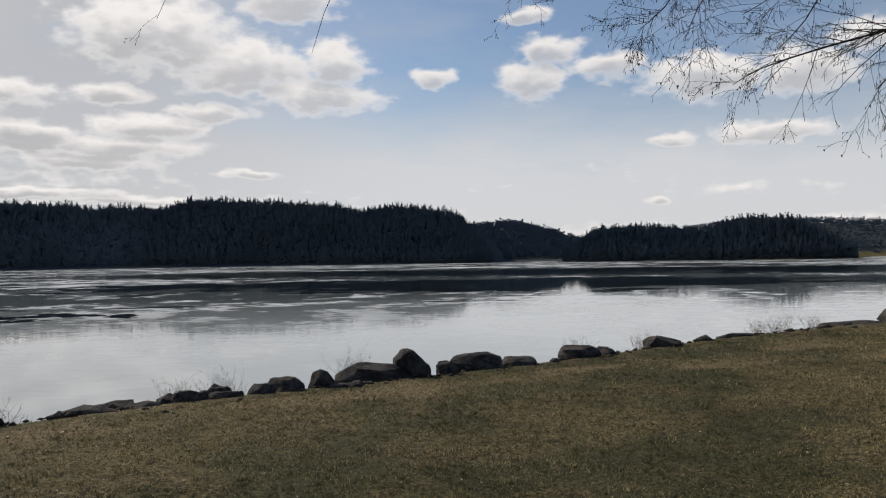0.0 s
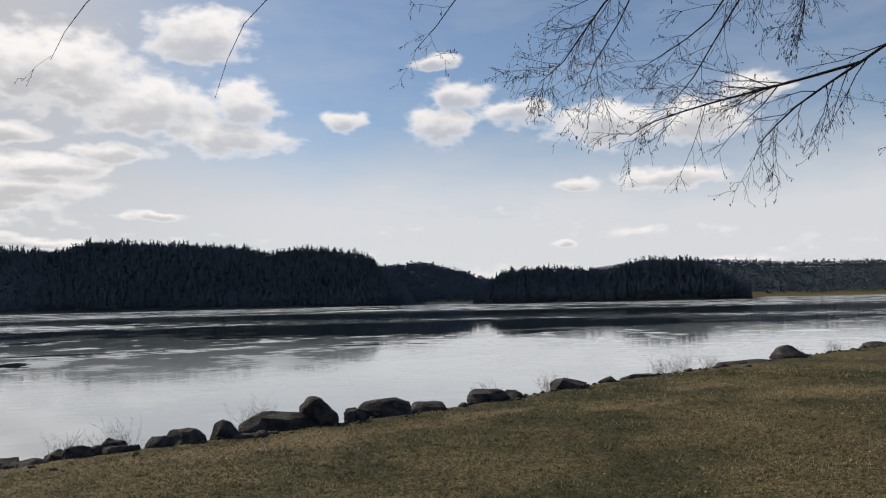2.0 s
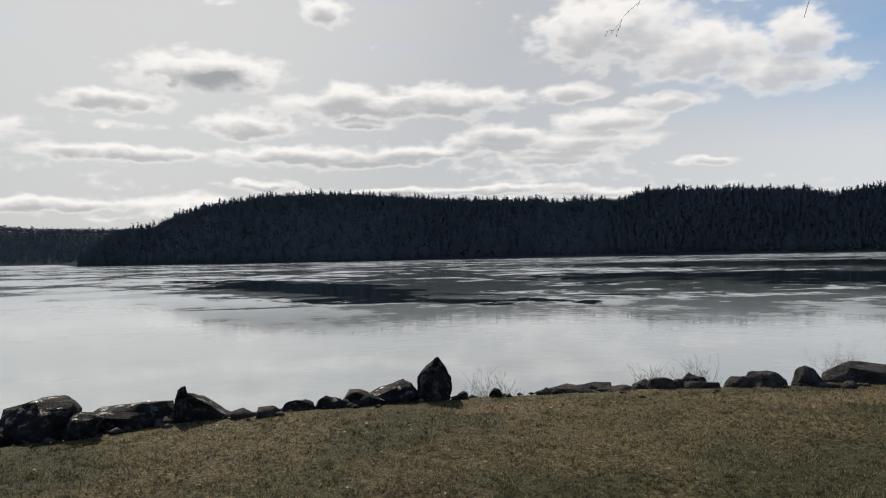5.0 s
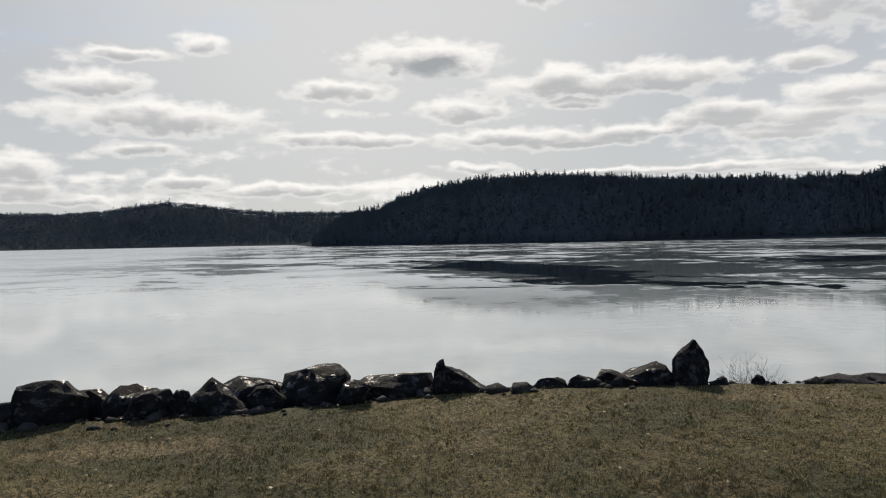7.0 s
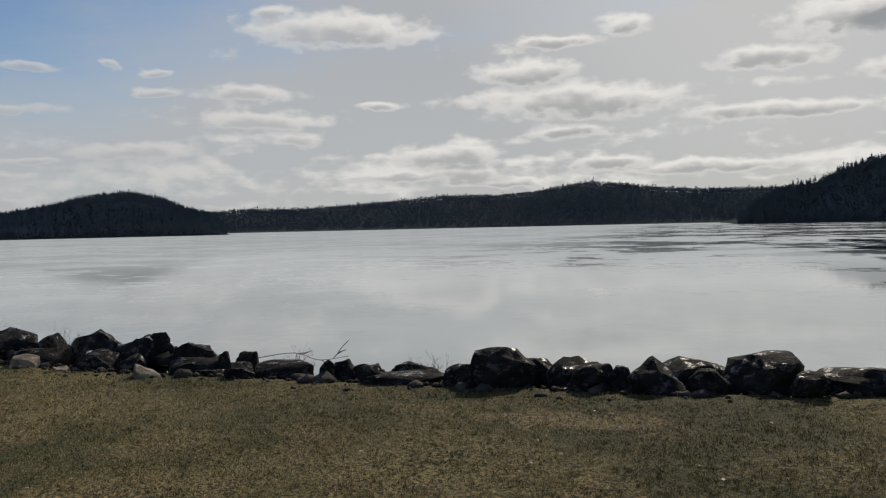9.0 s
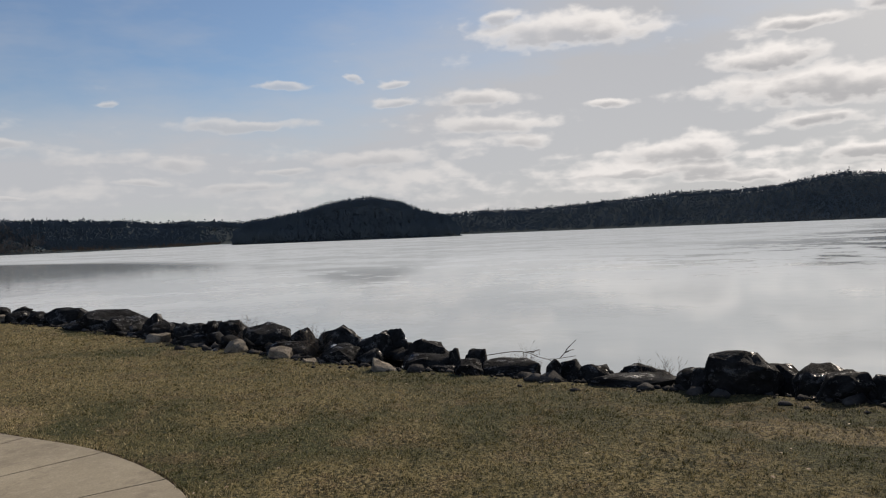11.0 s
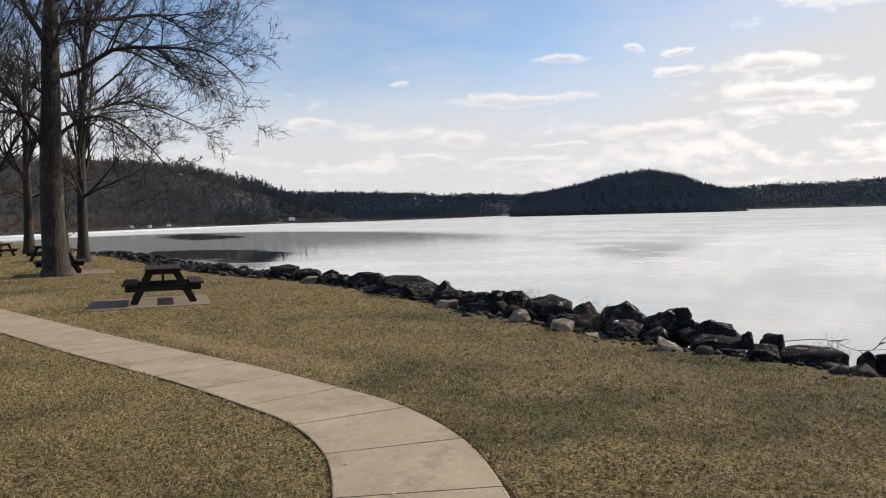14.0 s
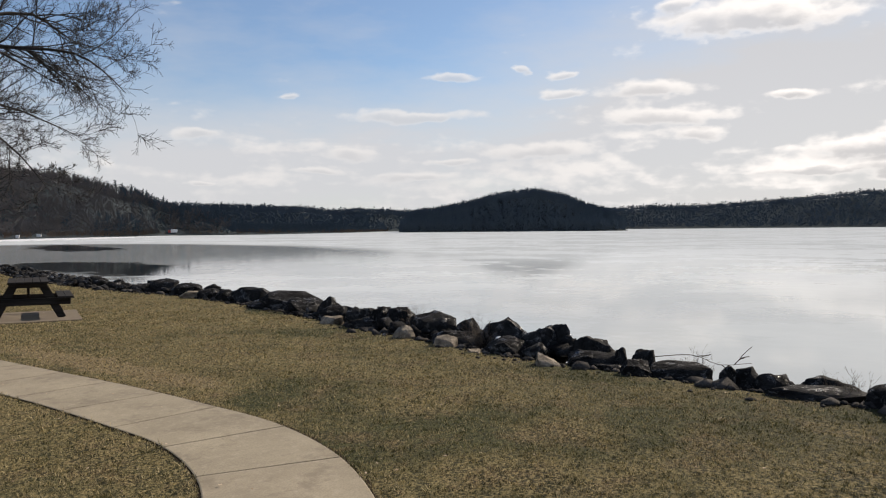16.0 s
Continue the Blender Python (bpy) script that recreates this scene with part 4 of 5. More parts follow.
boulder(-2.87, 9.76, 0.39, 0.41, 106, "b")
boulder(-2.46, 10.03, 0.45, 0.32, 104, "p")
boulder(-2.29, 10.05, 0.29, 0.54, 103, "f")
boulder(-1.97, 10.80, 0.44, 0.88, 100, "f")
boulder(-1.45, 10.97, 0.60, 0.45, 98, "b")
boulder(-0.98, 11.11, 0.41, 0.26, 95, "b")
boulder(-0.62, 11.81, 0.45, 0.68, 93, "k")
boulder(0.03, 12.11, 0.36, 0.55, 90, "f")
boulder(0.98, 13.06, 0.41, 0.59, 86, "b")
boulder(1.34, 13.31, 0.36, 0.43, 84, "f")
boulder(2.53, 14.53, 0.42, 0.57, 80, "b")
boulder(4.30, 16.27, 0.29, 0.71, 75, "f")
boulder(7.65, 19.16, 0.28, 1.30, 68, "f")
boulder(9.15, 20.27, 0.54, 0.86, 66, "p")
boulder(18.83, 28.34, 0.16, 0.79, 56, "f")
boulder(13.33, 23.69, 0.36, 0.76, 61, "b")
boulder(-9.64, 1.28, 0.24, 0.43, 170, "f")
boulder(-10.50, 0.82, 0.14, 0.58, 174, "k")
boulder(-10.14, 0.69, 0.11, 0.94, 174, "f")
boulder(-10.41, 0.23, 0.17, 0.33, 177, "b")
boulder(-10.66, -0.04, 0.19, 0.38, 179, "b")
boulder(-10.47, -0.24, 0.22, 0.17, -180, "b")
boulder(-11.10, -0.81, 0.14, 0.73, -177, "f")
boulder(-11.61, -1.26, 0.20, 0.30, -174, "b")
boulder(-11.50, -1.54, 0.23, 0.16, -173, "b")
boulder(-10.89, -1.29, 0.18, 0.33, -174, "f")
boulder(-12.23, -1.99, 0.29, 0.58, -171, "k")
boulder(-12.52, -2.62, 0.39, 0.39, -168, "t")
boulder(-11.58, -1.90, 0.17, 0.61, -171, "f")
boulder(-12.53, -2.83, 0.36, 0.63, -167, "b")
boulder(-12.94, -3.47, 0.41, 0.59, -165, "b")
boulder(-12.12, -3.22, 0.23, 0.49, -165, "b")
boulder(-13.33, -4.18, 0.35, 0.48, -162, "b")
boulder(-13.80, -4.98, 0.40, 0.69, -160, "b")
boulder(-12.93, -4.23, 0.19, 0.76, -162, "f")
boulder(-14.56, -5.88, 0.38, 0.67, -157, "b")
boulder(-14.45, -6.26, 0.38, 0.36, -156, "b")
boulder(-14.86, -6.81, 0.30, 0.54, -155, "f")
boulder(-15.43, -7.69, 0.27, 0.52, -153, "b")
boulder(-15.94, -8.06, 0.41, 0.36, -152, "b")
boulder(-14.31, -6.50, 0.17, 0.62, -155, "f")
boulder(-17.31, -9.72, 0.41, 1.26, -150, "f")
boulder(-16.37, -8.98, 0.32, 0.59, -150, "b")
boulder(-18.43, -11.50, 0.37, 0.89, -147, "b")
boulder(-17.20, -10.29, 0.20, 0.85, -148, "f")
boulder(-18.70, -12.39, 0.28, 0.56, -146, "b")
boulder(-19.16, -13.27, 0.26, 0.55, -144, "b")
boulder(-20.09, -14.67, 0.33, 0.79, -143, "b")
boulder(-20.71, -15.96, 0.39, 0.75, -142, "b")
boulder(-11.24, -2.41, 0.17, 0.36, -168, "w", ROCK_PALE)
boulder(-12.56, -4.32, 0.16, 0.33, -161, "f", ROCK_PALE)
boulder(-13.19, -5.27, 0.20, 0.32, -158, "b", ROCK_PALE)
boulder(-14.75, -7.39, 0.15, 0.42, -153, "f", ROCK_PALE)
boulder(-19.09, -13.77, 0.19, 0.59, -143, "f", ROCK_PALE)
boulder(-12.01, -3.68, 0.06, 0.20, -163, "f", ROCK_PALE)


def filler_boulders():
    """Rubble between the large boulders: single stones on a few shared meshes."""
    rng = np.random.default_rng(77)
    shapes = [rock_mesh("boulder", 500 + i, s, 1, 16) for i, s in enumerate("bkfftkfbt")]
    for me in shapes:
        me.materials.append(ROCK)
    dry = [m.copy() for m in shapes[:4]]
    for me in dry:
        me.materials.clear()
        me.materials.append(ROCK_DRY)
    line = smooth_line(LAWN_EDGE[4:29], 0.4)
    way = np.gradient(line, axis=0)
    way /= np.linalg.norm(way, axis=1, keepdims=True)
    out = np.stack([-way[:, 1], way[:, 0]], 1)
    made = 0
    for i, (p, o) in enumerate(zip(line, out)):
        west = p[0] < -12.4
        mid = -12.4 <= p[0] < -7.3
        n = rng.poisson(1.1 if west and p[1] > -30 else 0.55 if west else 1.7 if mid else 0.25)
        for _ in range(n):
            if made >= 298:
                return
            off = rng.uniform(0.15, 1.9)
            size = rng.uniform(0.30, 0.78) if west else rng.uniform(0.22, 0.6)
            if west and p[1] < -18:
                size *= 1.15
            x, y = p + o * off + rng.normal(0, 0.15, 2)
            g = float(ground_z([x], [y])[0])
            high = size * rng.uniform(0.28, 0.52)
            top = g + high * 0.8
            limit = 0.15 if west else 0.07 if mid else 0.0
            if top > limit:
                g -= top - limit
            me = shapes[rng.integers(len(shapes))] if rng.random() < 0.9 else dry[rng.integers(len(dry))]
            ob = new("boulder", me)
            ob.matrix_world = pose(x, y, g - 0.1, rng.uniform(-22, 22), rng.uniform(-22, 22), rng.uniform(0, 360)) @ Matrix.Diagonal((size, size * rng.uniform(0.6, 0.95), high, 1))
            tagged(ob, "rough grey riprap stone wedged in the bank", "boulder", "riprap stones on the bank")
            made += 1


filler_boulders()


def rubble():
    """Small broken stone strewn over the bank and along the lawn's edge."""
    rng = np.random.default_rng(5)
    line = smooth_line(LAWN_EDGE[4:30], 0.25)
    way = np.gradient(line, axis=0)
    way /= np.linalg.norm(way, axis=1, keepdims=True)
    out = np.stack([-way[:, 1], way[:, 0]], 1)
    n = 4200
    pick = rng.integers(0, len(line), n)
    pick = np.where(rng.random(n) < 0.6, pick, len(line) // 2 + (rng.normal(0, len(line) * 0.12, n)).astype(int)) % len(line)
    off = np.where(rng.random(n) < 0.30, rng.normal(0.12, 0.20, n), rng.uniform(-0.05, 2.2, n))
    pos = line[pick] + out[pick] * off[:, None] + rng.normal(0, 0.1, (n, 2))
    z = ground_z(pos[:, 0], pos[:, 1])
    size = rng.uniform(0.018, 0.085, n) * (1 + (rng.random(n) < 0.12) * 1.3) * np.where(off < 0.0, 0.6, 1.0)
    octa = np.array([(1, 0, 0), (0, 1, 0), (-1, 0, 0), (0, -1, 0), (0.3, 0.3, 0.8), (-0.4, -0.2, 0.7), (0, 0, -0.6)], float)
    tri = np.array([(0, 1, 4), (1, 2, 4), (2, 5, 4), (2, 3, 5), (3, 0, 5), (0, 4, 5), (1, 0, 6), (2, 1, 6), (3, 2, 6), (0, 3, 6)])
    v = octa[None] * rng.uniform(0.6, 1.2, (n, 7, 3)) * size[:, None, None]
    t = rng.uniform(0, 6.28, n)
    x = v[:, :, 0] * np.cos(t)[:, None] - v[:, :, 1] * np.sin(t)[:, None] + pos[:, 0][:, None]
    y = v[:, :, 0] * np.sin(t)[:, None] + v[:, :, 1] * np.cos(t)[:, None] + pos[:, 1][:, None]
    verts = np.stack([x, y, v[:, :, 2] * 0.6 + z[:, None] + 0.008], -1).reshape(-1, 3)
    faces = (tri[None] + (np.arange(n) * 7)[:, None, None]).reshape(-1, 3)
    tagged(new("rubble", fast_mesh("rubble", verts, faces, ROCK_DRY)), "broken grey stone strewn along the bank", "gravel", kind="stuff")


rubble()

def snow_patch(x, y, z, wide, turn, seed):
    me = rock_mesh("snow_patch", seed, "f", 1)
    me.materials.append(SNOW)
    ob = new("snow_patch", me)
    ob.matrix_world = pose(x, y, z - 0.05, 12, 8, turn) @ Matrix.Diagonal((wide * 0.65, wide * 0.35, 0.08, 1))
    tagged(ob, "small patch of old white snow lying on the boulders", "snow", "snow patches on the bank")


for i, (x, y, z, wide, turn) in enumerate([(-12.79, -2.5, 0.20, 0.30, 75), (-12.65, -3.5, 0.12, 0.30, 20), (-16.6, -8.4, 0.15, 0.5, 50), (-19.3, -13.2, 0.15, 0.5, 60)]):
    snow_patch(x, y, z, wide, turn, 900 + i)


def driftwood():
    rng = np.random.default_rng(23)
    lines = []
    branch_out(rng, lines, smooth_line([(-12.1, -1.25, 0.02), (-11.8, -0.67, 0.12), (-11.6, -0.33, 0.04), (-11.45, 0.05, 0.10)], 0.12), 0.006, 0.003, 0, 2, 0.5, 0.0, [3, 2], 0.0, 0.35)
    v, f = tubes(lines, lambda r: 6 if r > 0.01 else 4)
    tagged(new("driftwood_branch", fast_mesh("driftwood_branch", v, f, WEED, True)), "bleached driftwood branch caught among the boulders", "branch")


def loose_riprap():
    """The smaller riprap stones, too many to tell apart, in one heap along the bank."""
    rng = np.random.default_rng(15)
    kinds = []
    for i, style in enumerate("ffbkfb"):
        me = rock_mesh("stone", 700 + i, style, 1, 13)
        me.calc_loop_triangles()
        v = np.empty(len(me.vertices) * 3)
        me.vertices.foreach_get("co", v)
        f = np.empty(len(me.loop_triangles) * 3, int)
        me.loop_triangles.foreach_get("vertices", f)
        kinds.append((v.reshape(-1, 3), f.reshape(-1, 3)))
        bpy.data.meshes.remove(me)
    line = smooth_line(LAWN_EDGE[5:23], 0.22)
    way = np.gradient(line, axis=0)
    way /= np.linalg.norm(way, axis=1, keepdims=True)
    out = np.stack([-way[:, 1], way[:, 0]], 1)
    vs, fs, base = [], [], 0
    for p, o in zip(line, out):
        west = p[0] < -11.5
        for _ in range(rng.poisson(7.0 if west else 2.6 if p[0] < -7.3 else 0.9)):
            off = rng.uniform(0.0, 2.2)
            x, y = p + o * off + rng.normal(0, 0.08, 2)
            size = rng.uniform(0.13, 0.44) * (1.15 if west else 0.85) * min(1.0, 0.45 + off)
            # the heap stands level with the lawn before it drops to the water
            heap = min(off * 0.4, 0.16 if p[0] < -11.5 else 0.05) if p[0] < -7.3 else -0.1
            z = max(float(ground_z([x], [y])[0]), heap - 0.9 * max(0.0, off - 1.3) - 0.15) + rng.uniform(-0.08, 0.06)
            v, f = kinds[rng.integers(len(kinds))]
            m = np.array(Euler((rng.uniform(-0.5, 0.5), rng.uniform(-0.5, 0.5), rng.uniform(0, 6.28))).to_matrix())
            w = (v * (size, size * rng.uniform(0.6, 1), size * rng.uniform(0.32, 0.62))) @ m.T + (x, y, z - 0.05)
            vs.append(w)
            fs.append(f + base)
            base += len(v)
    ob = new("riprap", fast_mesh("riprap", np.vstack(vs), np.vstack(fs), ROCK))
    tagged(ob, "heap of small dark riprap stones on the bank", "stones", kind="stuff")


loose_riprap()

# ---- the concrete path ----
PATH_LINE = [
    (6.5, -4.2), (4.5, -2.9), (2.5, -1.9), (0.6, -1.4), (-1.2, -1.3), (-2.7, -1.55), (-4.0, -2.05), (-5.15, -2.75), (-6.11, -3.5), (-6.85, -4.45), (-7.30, -5.45),
    (-7.69, -6.41), (-8.05, -7.42), (-9.1, -10.6), (-10.75, -15.2), (-12.0, -18.6), (-13.2, -22.5), (-14.0, -27.0), (-14.5, -33.0),
]
PATH_HALF = 0.55
path_line = smooth_line(PATH_LINE, 0.08)


def m_soil(k, p):
    pos = k.geo("Position")
    k.plug(p.inputs["Base Color"], k.mix(k.noise(pos, 40.0, 4.0, 0.7), (0.016, 0.013, 0.009), (0.050, 0.037, 0.024)))
    p.inputs["Roughness"].default_value, p.inputs["Specular IOR Level"].default_value = 1.0, 0.03


def build_path():
    path = tagged(new("pavement", None), "curved pale concrete footpath across the lawn", "path", kind="structure")
    way = np.gradient(path_line, axis=0)
    way /= np.linalg.norm(way, axis=1, keepdims=True)
    side = np.stack([-way[:, 1], way[:, 0]], 1)
    run = np.concatenate([[0], np.cumsum(np.linalg.norm(np.diff(path_line, axis=0), axis=1))])
    start = run[np.argmin(np.hypot(path_line[:, 0] + 6.11, path_line[:, 1] + 3.5))] % 1.08
    cuts = np.arange(start, run[-1], 1.08)
    for a, b in zip(cuts[:-1], cuts[1:]):
        s = np.linspace(a + 0.008, b - 0.008, 6)
        c = np.stack([np.interp(s, run, path_line[:, i]) for i in range(2)], 1)
        o = np.stack([np.interp(s, run, side[:, i]) for i in range(2)], 1)
        verts = []
        for (x, y), (ox, oy) in zip(c, o):
            for w, z in ((-PATH_HALF, 0.010), (-PATH_HALF + 0.010, 0.014), (PATH_HALF - 0.010, 0.014), (PATH_HALF, 0.010)):
                verts.append((x + ox * w, y + oy * w, z))
        n = len(c)
        low = [(x, y, -0.08) for x, y, _ in verts]
        faces = [(4 * i + j, 4 * i + j + 1, 4 * i + j + 5, 4 * i + j + 4)[::-1] for i in range(n - 1) for j in range(3)]
        k = len(verts)
        verts += [low[0], low[3], low[4 * n - 4], low[4 * n - 1]]
        faces += [(0, 1, 2, 3, k + 1, k), (4 * n - 4, k + 2, k + 3, 4 * n - 1, 4 * n - 2, 4 * n - 3)]
        part("slab", mesh_of("slab", verts, faces, CONCRETE), None, path)
    # bare earth along both trimmed edges
    verts, faces = [], []
    for sgn in (-1, 1):
        b = len(verts)
        low, wide = (0.004, 0.032) if sgn > 0 else (0.015, 0.050)
        jag = np.random.default_rng(8 + sgn).uniform(low, wide, len(path_line))
        for (x, y), (ox, oy), j in zip(path_line, side, jag):
            verts += [(x + ox * sgn * (PATH_HALF - 0.01), y + oy * sgn * (PATH_HALF - 0.01), 0.003), (x + ox * sgn * (PATH_HALF + j), y + oy * sgn * (PATH_HALF + j), 0.004)]
        faces += [(b + 2 * i, b + 2 * i + 1, b + 2 * i + 3, b + 2 * i + 2) for i in range(len(path_line) - 1)]
    part("earth_edge", mesh_of("earth_edge", verts, faces, SOIL), None, path, "dark bare earth along the trimmed turf")


SOIL = material("dark_soil", m_soil)
build_path()

# ---- picnic tables ----


def picnic_table(m, label):
    t = tagged(new("picnic_table"), label, "picnic table", "picnic tables on the lawn")
    for i in range(5):
        part("top_board", box_bm(0.142, 1.83, 0.042, Matrix.Translation((-0.30 + 0.15 * i, 0, 0.745)), 0.005), WOOD, t)
    for s in (-1, 1):
        for i in range(2):
            part("bench_board", box_bm(0.142, 1.83, 0.042, Matrix.Translation((s * (0.61 + 0.15 * i), 0, 0.435)), 0.005), WOOD, t)
        for e in (-1, 1):
            a, b = Vector((s * 0.24, e * 0.62, 0.72)), Vector((s * 0.62, e * 0.62, 0.0))
            lean = math.degrees(math.atan2(b.x - a.x, b.z - a.z))
            length = (a - b).length
            part("leg", box_bm(0.15, 0.042, length + 0.02, Matrix.Translation((a + b) / 2) @ Matrix.Rotation(radians(lean), 4, "Y"), 0.004), WOOD, t)
    for e in (-1, 1):
        part("bench_support", box_bm(1.56, 0.042, 0.14, Matrix.Translation((0, e * 0.665, 0.345)), 0.006), WOOD, t)
        part("top_cleat", box_bm(0.70, 0.042, 0.09, Matrix.Translation((0, e * 0.665, 0.678)), 0.004), WOOD, t)
        part("brace", box_bm(0.05, 0.042, 0.60, Matrix.Translation((0, e * 0.34, 0.52)) @ Matrix.Rotation(radians(-e * 52), 4, "X"), 0.004), WOOD, t)
    t.matrix_world = m
    return t


def concrete_pad(x, y, turn, sx, sy):
    pad = part("concrete_pad", box_bm(sx, sy, 0.12, None, 0.012), PAD_CONCRETE, None)
    pad.matrix_world = pose(x, y, -0.035, 0, 0, turn)
    return tagged(pad, "weathered concrete pad set in the lawn", "pad", kind="structure")


concrete_pad(-13.75, -14.25, 136.5, 2.5, 2.35)
picnic_table(pose(-14.02, -14.13, 0.025, 0, 0, 136.5), "dark stained wooden picnic table on a concrete pad")
concrete_pad(-21.0, -25.6, 140, 2.4, 2.6)
picnic_table(pose(-20.6, -26.05, 0.025, 0, 0, 140), "dark wooden picnic table behind the oak trunk")
picnic_table(pose(-27.9, -36.4, 0, 0, 0, 118), "dark wooden picnic table among the trees")
picnic_table(pose(-31.3, -45.4, 0, 0, 0, 112), "dark wooden picnic table far down the lawn")
picnic_table(pose(-30.5, -49.5, 0, 0, 0, 112), "dark wooden picnic table far down the lawn")


def refuse_bin():
    """A cast concrete drum with a dark band and a smaller stone drum on top."""
    b = tagged(new("concrete_bin"), "round cast concrete bin with a dark steel band beside the path", "bin")
    part("base_drum", lathe_bm([(0.55, -0.02), (0.57, 0.05), (0.57, 0.80), (0.54, 0.83), (0.46, 0.83)]), AGGREGATE, b)
    part("steel_band", lathe_bm([(0.44, 0.80), (0.46, 0.84), (0.46, 1.12), (0.40, 1.14)]), CHAR, b, "dark sooty steel band")
    part("top_drum", lathe_bm([(0.28, 1.10), (0.30, 1.14), (0.30, 1.42), (0.26, 1.50), (0.08, 1.52)]), AGGREGATE, b)
    b.matrix_world = pose(-14.6, -22.35, 0) @ Matrix.Diagonal((0.9, 0.9, 0.87, 1))


refuse_bin()

# ---- bare trees ----


def wander(rng, p, d, length, n, bend, lift):
    pts = [np.array(p, float)]
    d = np.array(d, float)
    for _ in range(n):
        d = d + rng.normal(0, bend, 3) + np.array((0, 0, lift))
        d /= np.linalg.norm(d)
        pts.append(pts[-1] + d * length / n)
    return np.array(pts)


def branch_out(rng, lines, pts, r0, r1, level, deep, spread, lift, count, droop=0.0, reach=99.0, first=0.18):
    """Adds a limb and, again and again, the branches that it bears."""
    n = len(pts)
    rad = np.linspace(r0, r1, n)
    lines.append((pts, rad))
    if level >= deep:
        return
    length = np.linalg.norm(np.diff(pts, axis=0), axis=1).sum()
    for _ in range(count[level]):
        s = rng.uniform(first, 1.0) * (n - 1)
        i = min(int(s), n - 2)
        p = pts[i] + (pts[i + 1] - pts[i]) * (s - i)
        d = pts[i + 1] - pts[i]
        d /= np.linalg.norm(d) + 1e-9
        side = rng.normal(size=3)
        side -= side @ d * d
        side /= np.linalg.norm(side) + 1e-9
        go = d * rng.uniform(0.5, 0.95) + side * spread * rng.uniform(0.6, 1.2) + np.array((0, 0, lift - droop * level))
        go /= np.linalg.norm(go)
        ln = length * rng.uniform(0.28, 0.55) * (1.1 - 0.45 * s / (n - 1))
        ln = min(ln, reach * rng.uniform(0.5, 1.0))
        r = np.interp(s, np.arange(n), rad) * rng.uniform(0.42, 0.62)
        branch_out(rng, lines, wander(rng, p, go, ln, 4 if level < 1 else 3 if level < 2 else 2, 0.13, lift * 0.35 - droop * 0.6), max(r, TWIG_R), max(r * 0.3, TWIG_R * 0.7), level + 1, deep, spread, lift, count, droop, reach * 0.55)


TWIG_R = 0.006
driftwood()


def sides(r):
    return 12 if r > 0.2 else 7 if r > 0.05 else 4 if r > 0.02 else 3


def finish_tree(name, label, trunk_lines, crown_lines, x, y, mats=(None, None)):
    t = tagged(new(name), label, "tree")
    t.matrix_world = pose(x, y, 0)
    v, f = tubes(trunk_lines, sides)
    part("trunk", fast_mesh("trunk", v, f, mats[0] or BARK, True), None, t)
    v, f = tubes(crown_lines, sides)
    part("crown", fast_mesh("crown", v, f, mats[1] or TWIG, True), None, t)
    return t


def flare(pts, r0, r1):
    rad = np.linspace(r0, r1, len(pts))
    z = np.array(pts)[:, 2]
    return rad * (1 + 0.75 * np.exp(-np.maximum(z, 0) / 0.35))


